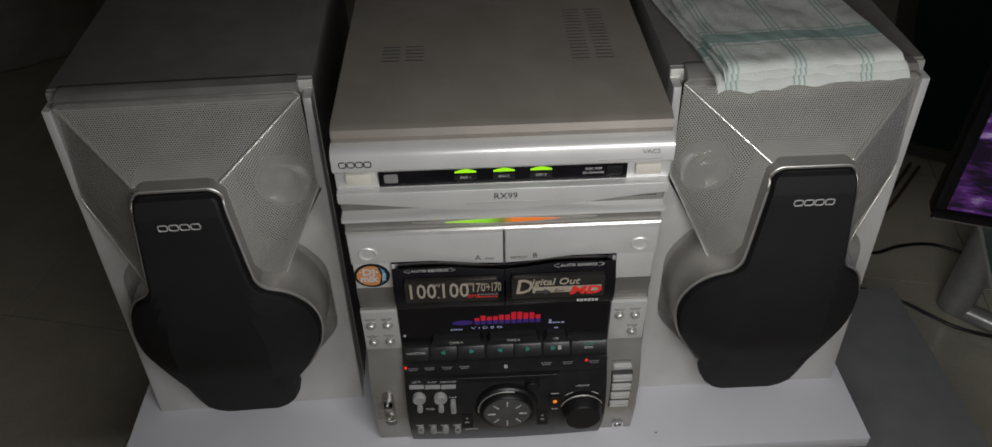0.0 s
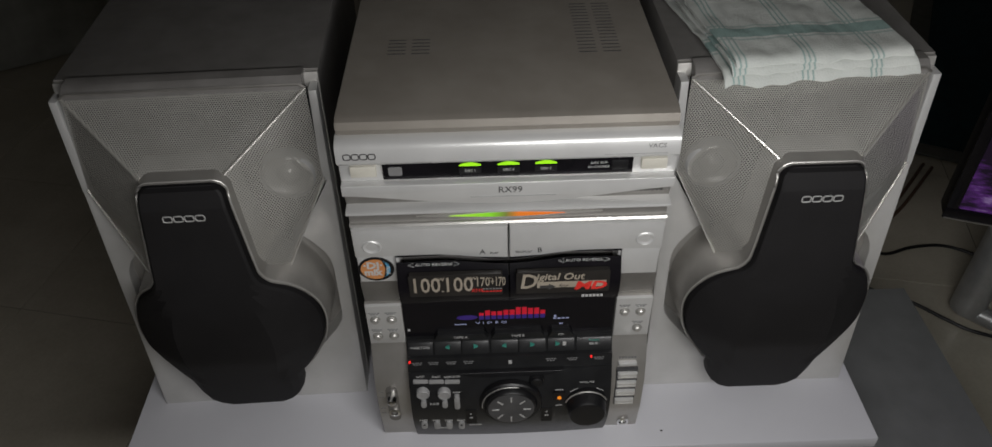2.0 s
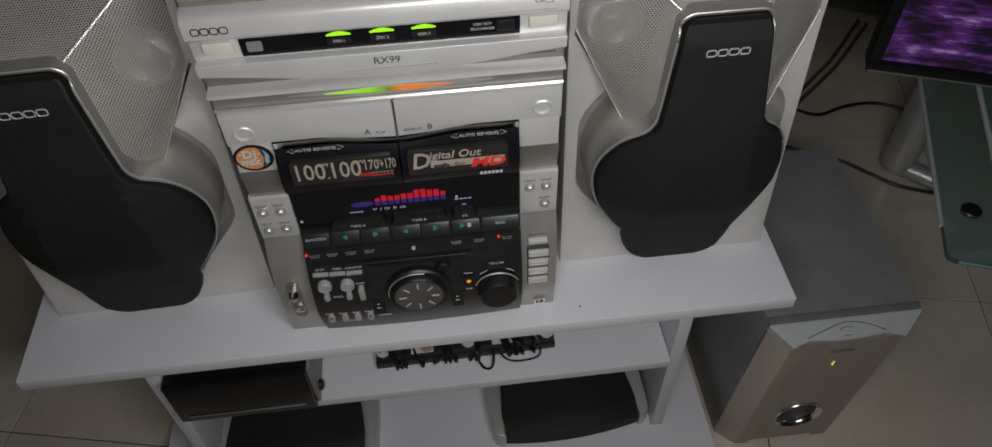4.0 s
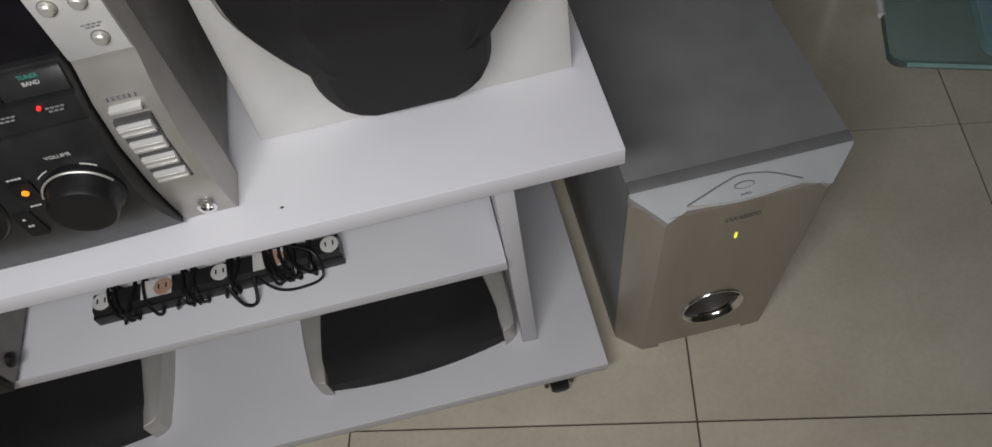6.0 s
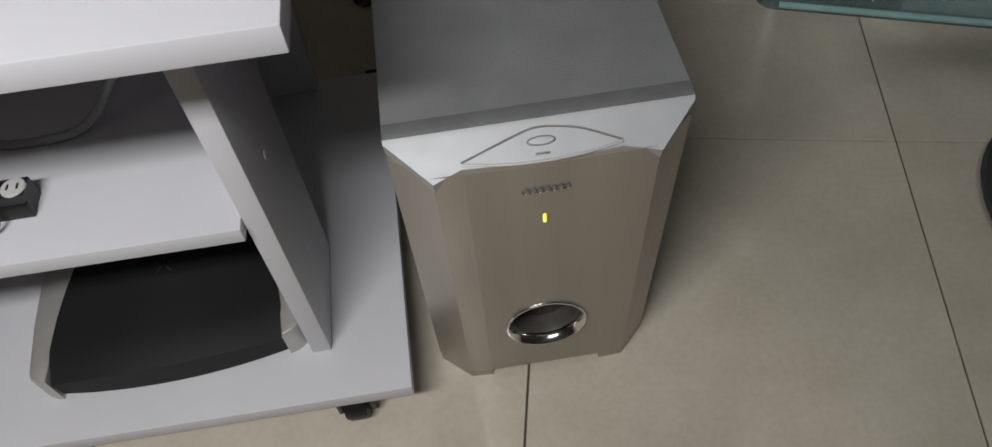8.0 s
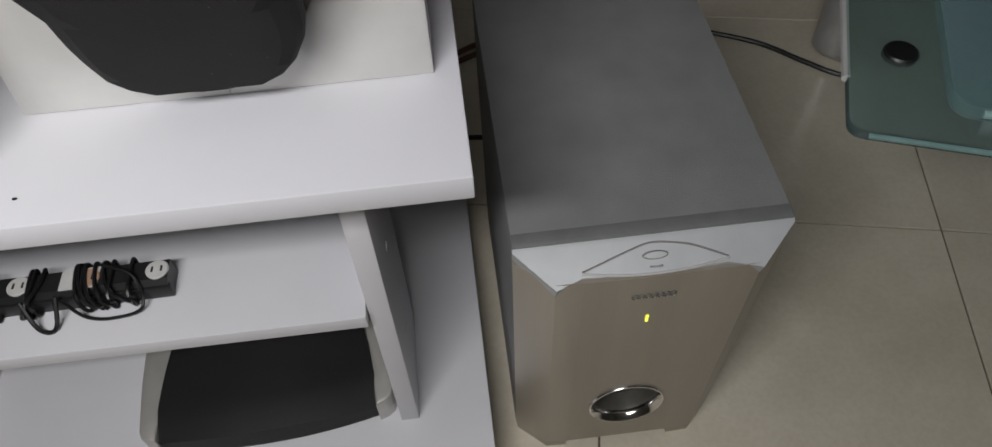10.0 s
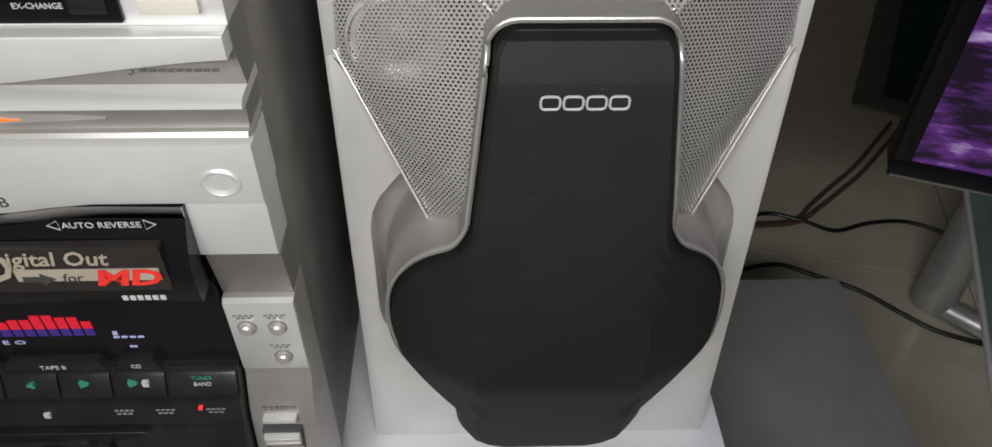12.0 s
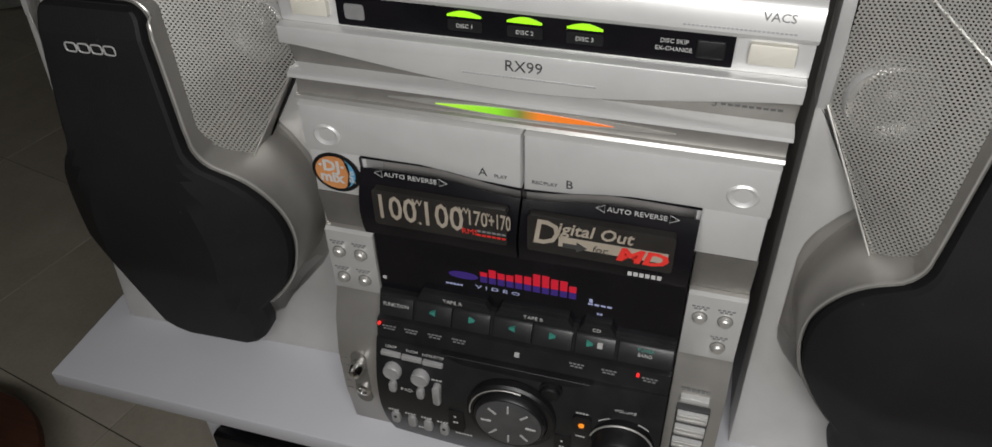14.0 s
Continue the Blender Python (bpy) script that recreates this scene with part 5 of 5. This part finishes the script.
# ---- power strip with its cord wound round it ----
def power_strip():
    s = thing("power_strip", "black power strip wound with its own cord on the shelf", "power strip", (0.0400, 0.0770, MS), "", 0.8)
    h, hd, hl = 0.0180, 0.0112, 0.1165
    part("body", bar([(-hd, 0.0), (-hd, 0.012), (-hd + 0.005, h), (hd, h), (hd, 0.0)], -hl, hl, 0.001), M_PANEL, s)
    part("base", box(-hl - 0.001, hl + 0.001, -hd - 0.0012, -hd + 0.004, 0.0005, 0.0135, 0.001), M_BLACK, s)
    for x, m in ((-0.1075, M_INK_WHITE), (-0.050, M_SOCKET), (0.004, M_INK_WHITE), (0.056, M_SOCKET), (0.108, M_INK_WHITE)):
        k = part("socket", lathe([(0.0088, -0.0004), (0.0088, 0.0008), (0.0082, 0.0014), (0.0008, 0.0014)], (x, 0.002, h), 24, "z"), m, s, "round socket face")
        for e in (-0.0035, 0.0035):
            part("slot", box(x + e - 0.0007, x + e + 0.0007, -0.0005, 0.0045, h + 0.0012, h + 0.0019), M_BLACK, k)
    for x in (-0.058, 0.048):
        part("paper_label", box(x - 0.013, x + 0.016, -0.007, 0.012, h + 0.0001, h + 0.0004), M_INK_WHITE, s)
    rng = random.Random(7)
    for c, count, spread in ((-0.082, 3, 0.014), (-0.040, 5, 0.030), (0.020, 3, 0.026), (0.076, 8, 0.026)):
        for i in range(count):
            x = c + rng.uniform(-spread, spread)
            d = rng.uniform(-0.012, 0.012)
            loop = []
            for k in range(20):
                a = 2 * math.pi * k / 20
                yy, zz = (hd + 0.0055) * math.cos(a), h / 2 + 0.001 + (h / 2 + 0.0020) * math.sin(a)
                sag = 0.006 * rng.random() if abs(yy) > hd else 0
                yy = max(-hd - 0.004 - sag, min(hd + 0.004, yy * 1.25))
                zz = max(0.0026, min(h + 0.0022, h / 2 + (zz - h / 2) * 1.3))
                loop.append((x + d * math.sin(a + 0.6), yy, zz))
            part("cord_turn", tube(smooth_line(loop, 2), 0.0016, 6, True), M_BLACK, s)
    slack = [(0.040, -0.018, h + 0.003), (0.054, -0.024, 0.004), (0.076, -0.027, 0.0032), (0.096, -0.022, 0.006), (0.092, -0.004, h + 0.004), (0.066, 0.010, h + 0.005)]
    part("loose_cord", tube(smooth_line(slack), 0.0014, 7), M_BLACK, s)
    part("loose_cord", tube(smooth_line([(0.010, -0.016, h + 0.003), (0.020, -0.030, 0.004), (0.032, -0.030, 0.003), (0.036, -0.014, h + 0.003)]), 0.0018, 7), M_BLACK, s)
    return s


power_strip()


# ---- grey leads behind the shelf ----
def leads():
    s = thing("shelf_leads", "grey cables hanging down onto the middle shelf", "cable")
    part("lead", tube(smooth_line([(0.300, 0.205, 0.4500), (0.276, 0.190, 0.400), (0.235, 0.170, 0.330), (0.190, 0.150, 0.272), (0.150, 0.140, 0.2640), (0.090, 0.150, 0.2640), (0.02, 0.20, 0.2645)]), 0.0038, 9), M_GREY_CABLE, s)
    part("lead", tube(smooth_line([(0.270, 0.215, 0.4500), (0.255, 0.205, 0.385), (0.228, 0.190, 0.318), (0.205, 0.190, 0.300), (0.180, 0.205, 0.330), (0.160, 0.215, 0.395), (0.155, 0.22, 0.450)]), 0.0034, 9), M_GREY_CABLE, s)
    h = thing("cable_reel", "grey cable coil hung under the tabletop", "cable")
    for k in range(3):
        part("coil_turn", tube([(0.338 + 0.017 * math.cos(a) + 0.002 * k, 0.205 + 0.020 * math.sin(a), 0.4480 - 0.005 * k) for a in [2 * math.pi * i / 24 for i in range(24)]], 0.0030, 7, True), M_GREY_CABLE, h)
    return s


leads()


# ---- glass desk with its steel leg and monitor ----
D1, D2 = Vector((0.934, -0.358, 0)), Vector((0.358, 0.934, 0))


def desk():
    s = thing("glass_desk", "green-tinted glass desk with steel leg", "desk")
    turn = math.degrees(math.atan2(D1.y, D1.x))

    def sheet(corner, w, d, z, r):
        bm = slab(rect(0, w, 0, d, r, 6), z - 0.008, z, 0.0015)
        bmesh.ops.transform(bm, matrix=pose(corner[0], corner[1], 0, 0, 0, turn), verts=bm.verts)
        return bm

    lower = part("lower_glass", sheet((0.6670, 0.0780), 0.75, 0.50, 0.354, 0.012), M_GLASS_CLEAR, s, "green-tinted glass shelf")
    upper = part("upper_glass", sheet((0.6330, -0.0350), 0.85, 0.60, 0.486, 0.012), M_GLASS, s, "green-tinted glass top")
    # silver tubes added for the bright glint down the left glass edges
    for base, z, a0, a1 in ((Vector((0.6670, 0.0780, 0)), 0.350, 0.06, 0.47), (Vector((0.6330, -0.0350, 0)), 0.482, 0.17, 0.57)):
        part("edge_glint", tube([base + D2 * (a0 + (a1 - a0) * i / 8) + Vector((0, 0, z)) - D1 * 0.0005 for i in range(9)], 0.0034, 8), M_SILVER_LIGHT, s, "silver strip for the bright glint on the glass edge")
    # glossy tubes added for the torch's reflection along the front edges
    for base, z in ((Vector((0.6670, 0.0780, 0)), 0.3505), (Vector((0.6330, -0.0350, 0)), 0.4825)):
        part("edge_glint", tube([base + D1 * (0.014 + 0.10 * i) + Vector((0, 0, z)) - D2 * 0.0004 for i in range(8)], 0.0022, 8), M_GLASS_EDGE, s, "ground glass strip for the glint on the front edge")
    for g in (lower, upper):
        g.visible_shadow = False
    for p, z in (((0.738, 0.152), 0.354), ((0.729, 0.138), 0.486)):
        part("rubber_disc", lathe([(0.013, -0.0075), (0.0135, 0.0005), (0.012, 0.0022), (0.0008, 0.0026)], (p[0], p[1], z), 28, "z"), M_BLACK, s, "black rubber disc")
    for q in (Vector((0.945, 0.555, 0)), Vector((1.42, 0.365, 0))):
        top = q + Vector((0.0, 0.0, 0.478))
        leg = part("leg", tube([q + Vector((0, 0, 0.02)), q.lerp(top, 0.5), top], 0.032, 24), M_STEEL, s, "satin steel tube leg")
        part("leg_foot", tube(smooth_line([q - D1 * 0.01 + Vector((0, 0, 0.020)), q + D1 * 0.06 - D2 * 0.03 + Vector((0, 0, 0.020)), q + D1 * 0.18 - D2 * 0.08 + Vector((0, 0, 0.020))]), 0.019, 16), M_STEEL, leg)
    for off in (0.06, 0.42):
        a = Vector((0.6670, 0.0780, 0)) + D2 * off
        part("crossbar", tube([a + D1 * 0.10 + Vector((0, 0, 0.334)), a + D1 * 0.72 + Vector((0, 0, 0.334))], 0.011, 14), M_STEEL, s)
    return s


desk()


def monitor():
    turn = math.degrees(math.atan2(D1.y, D1.x))
    s = thing("monitor", "black flat monitor with a lit violet picture on the desk", "monitor", (0.566, 0.247, 0.538), "", turn)
    w, h = 0.52, 0.33
    part("housing", box(0, w, 0.0, 0.030, 0.0, h, 0.004), M_BLACK, s)
    part("bezel", merged(box(0, w, -0.004, 0.0005, 0, 0.016, 0.001), box(0, w, -0.004, 0.0005, h - 0.014, h, 0.001), box(0, 0.014, -0.004, 0.0005, 0.0162, h - 0.0142, 0.001), box(w - 0.014, w, -0.004, 0.0005, 0.0162, h - 0.0142, 0.001)), M_GLOSS, s)
    part("chin_line", box(0.002, w - 0.002, -0.0052, -0.0035, 0.0005, 0.0022), M_SILVER_DULL_SHADE, s)
    part("screen", box(0.0142, w - 0.0142, -0.0012, -0.0004, 0.0165, h - 0.0145), M_SCREEN, s, "lit violet screen")
    part("neck", box(0.22, 0.30, 0.012, 0.040, -0.050, 0.10, 0.004), M_BLACK, s)
    part("base", slab(rect(0.18, 0.42, 0.005, 0.19, 0.03), -0.0515, -0.044, 0.002), M_BLACK, s)
    return s


monitor()


# ---- cables on the floor ----
def cable(name, label, points, r, material):
    ob = solid(name, tube(smooth_line(points), r, 8), material, label, "cable")
    return ob


cable("speaker_cable", "brown twin cable lying on the floor tiles", [(0.36, 0.60, 0.004), (0.48, 0.655, 0.004), (0.53, 0.645, 0.008), (0.63, 0.695, 0.010), (0.695, 0.736, 0.012), (0.79, 0.750, 0.010), (0.850, 0.795, 0.006), (0.912, 0.848, 0.004), (0.975, 0.905, 0.004), (1.10, 1.04, 0.004)], 0.0042, M_BROWN_CABLE)
cable("speaker_cable", "brown twin cable lying on the floor tiles", [(0.35, 0.61, 0.004), (0.47, 0.672, 0.004), (0.54, 0.660, 0.004), (0.63, 0.712, 0.004), (0.70, 0.750, 0.004), (0.79, 0.762, 0.004), (0.838, 0.806, 0.004), (0.900, 0.862, 0.004), (0.962, 0.918, 0.004), (1.085, 1.055, 0.004)], 0.0042, M_BROWN_CABLE)
cable("power_cable", "black power cable lying on the floor tiles", [(0.52, 0.635, 0.014), (0.62, 0.688, 0.018), (0.70, 0.748, 0.018), (0.745, 0.770, 0.014), (0.80, 0.748, 0.016), (0.857, 0.734, 0.004), (0.922, 0.752, 0.004), (0.990, 0.755, 0.004), (1.047, 0.726, 0.004), (1.12, 0.66, 0.004)], 0.0036, M_BLACK)
cable("power_cable", "black power cable lying on the floor tiles", [(0.60, 0.60, 0.006), (0.655, 0.636, 0.006), (0.728, 0.652, 0.006), (0.788, 0.626, 0.004), (0.850, 0.590, 0.004), (0.900, 0.540, 0.004), (0.940, 0.505, 0.004), (1.02, 0.47, 0.004)], 0.0038, M_BLACK)
cable("power_cable", "short black cable lying on the floor tiles", [(0.70, 0.740, 0.024), (0.690, 0.715, 0.010), (0.672, 0.680, 0.004), (0.653, 0.640, 0.004), (0.63, 0.59, 0.004)], 0.0034, M_BLACK)
cable("power_cable", "black power cable beside the stand", [(0.36, 0.46, 0.004), (0.43, 0.44, 0.020), (0.465, 0.38, 0.03), (0.47, 0.33, 0.05)], 0.0034, M_BLACK)


crumb = solid("crumb", lathe([(0.0006, 0.0), (0.0014, 0.0003), (0.0012, 0.0007), (0.0003, 0.0009)], (0.1635, -0.0150, TT), 10, "z", 0.6), M_BLACK, "tiny black crumb on the white tabletop", "crumb")


# ---- rug, stool, cushion and draped sofa at the room's edges ----
def rug():
    e1, e2 = Vector((0.89, -0.455, 0)), Vector((0.455, 0.89, 0))
    turn = math.degrees(math.atan2(e1.y, e1.x))
    s = thing("rug", "dark teal rug with a grey border on the tiles", "rug", (1.03, 1.13, 0), "", turn)
    part("fleece", box(0.06, 1.14, 0.05, 1.45, 0.0005, 0.010, 0.003), M_RUG_TEAL, s)
    part("border", merged(box(0, 1.2, 0, 0.0495, 0.0005, 0.008, 0.002), box(0, 1.2, 1.4505, 1.5, 0.0005, 0.008, 0.002), box(0, 0.0595, 0.05, 1.45, 0.0005, 0.008, 0.002), box(1.1405, 1.2, 0.05, 1.45, 0.0005, 0.008, 0.002)), M_RUG_EDGE, s, "grey woven border")


rug()
cush = thing("floor_cushion", "round charcoal fabric floor cushion on the tiles", "cushion", (1.130, 0.062, 0))
part("cover", lathe([(0.05, 0.0), (0.135, 0.004), (0.155, 0.030), (0.150, 0.060), (0.120, 0.080), (0.001, 0.088)], (0, 0, 0), 48, "z"), M_DARK_CLOTH, cush)
part("piping", tube([(0.156 * math.cos(a), 0.156 * math.sin(a), 0.034) for a in [2 * math.pi * i / 48 for i in range(48)]], 0.003, 6, True), M_DARK_CLOTH, cush)

stool = thing("low_stool", "round red-brown wooden stool on the tiles", "stool", (-0.750, -0.050, 0))
part("seat", lathe([(0.14, 0.150), (0.152, 0.153), (0.156, 0.163), (0.152, 0.172), (0.136, 0.176), (0.001, 0.177)], (0, 0, 0), 56, "z"), M_DARK_WOOD, stool)
for k in range(4):
    a = radians(45 + 90 * k)
    part("leg", tube([(0.14 * math.cos(a), 0.14 * math.sin(a), 0.0), (0.115 * math.cos(a), 0.115 * math.sin(a), 0.151)], 0.015, 12), M_DARK_WOOD, stool)

sofa = thing("draped_sofa", "low sofa draped in mottled grey cloth", "sofa", (-1.45, 1.69, 0), "", 28)
bm = bmesh.new()
nx, nz = 40, 12
prof = [(0.0, 0.004), (-0.004, 0.10), (0.0, 0.22), (0.012, 0.34), (0.05, 0.40), (0.14, 0.425), (0.34, 0.42), (0.52, 0.42), (0.58, 0.50), (0.60, 0.66), (0.66, 0.72), (0.74, 0.70), (0.76, 0.40), (0.76, 0.004)]
rows = []
for i in range(nx + 1):
    x = -0.9 + 1.8 * i / nx
    rows.append([bm.verts.new((x, y + 0.016 * noise.noise((x * 6, z * 2, 1)) + 0.02 * math.sin(9 * x + 2 * z) * (0.5 - z if z < 0.4 else 0.05), max(0.002, z + 0.012 * noise.noise((x * 5, y * 5, 4))))) for y, z in prof])
for a, b in zip(rows, rows[1:]):
    for k in range(len(prof) - 1):
        bm.faces.new((a[k], a[k + 1], b[k + 1], b[k]))
bm.faces.new(rows[0])
bm.faces.new(rows[-1][::-1])
part("drape", bm, M_PLASTER, sofa, "", 70)


# ---- floor tiles ----
def floor_tiles():
    g = TILE / 2 - 0.0010
    bm = box(-g, g, -g, g, -0.0034, 0.0, 0.0007, 1)
    me = mesh_from(bm, "floor_tile", 0)
    me.materials.append(M_TILE)
    c = T0 + 0.3 * TB - 0.5 * TA
    for i in range(-9, 10):
        for j in range(-9, 10):
            p = T0 + TA * (i - 0.5) + TB * (j + 0.5)
            off = p - c
            if abs(off.dot(TA) / TILE) > 2.9 or abs(off.dot(TB) / TILE) > 2.6:
                continue
            t = new("floor_tile", me)
            t.matrix_world = pose(p.x, p.y, 0, 0, 0, TURN)
            t.parent = FLOOR


floor_tiles()
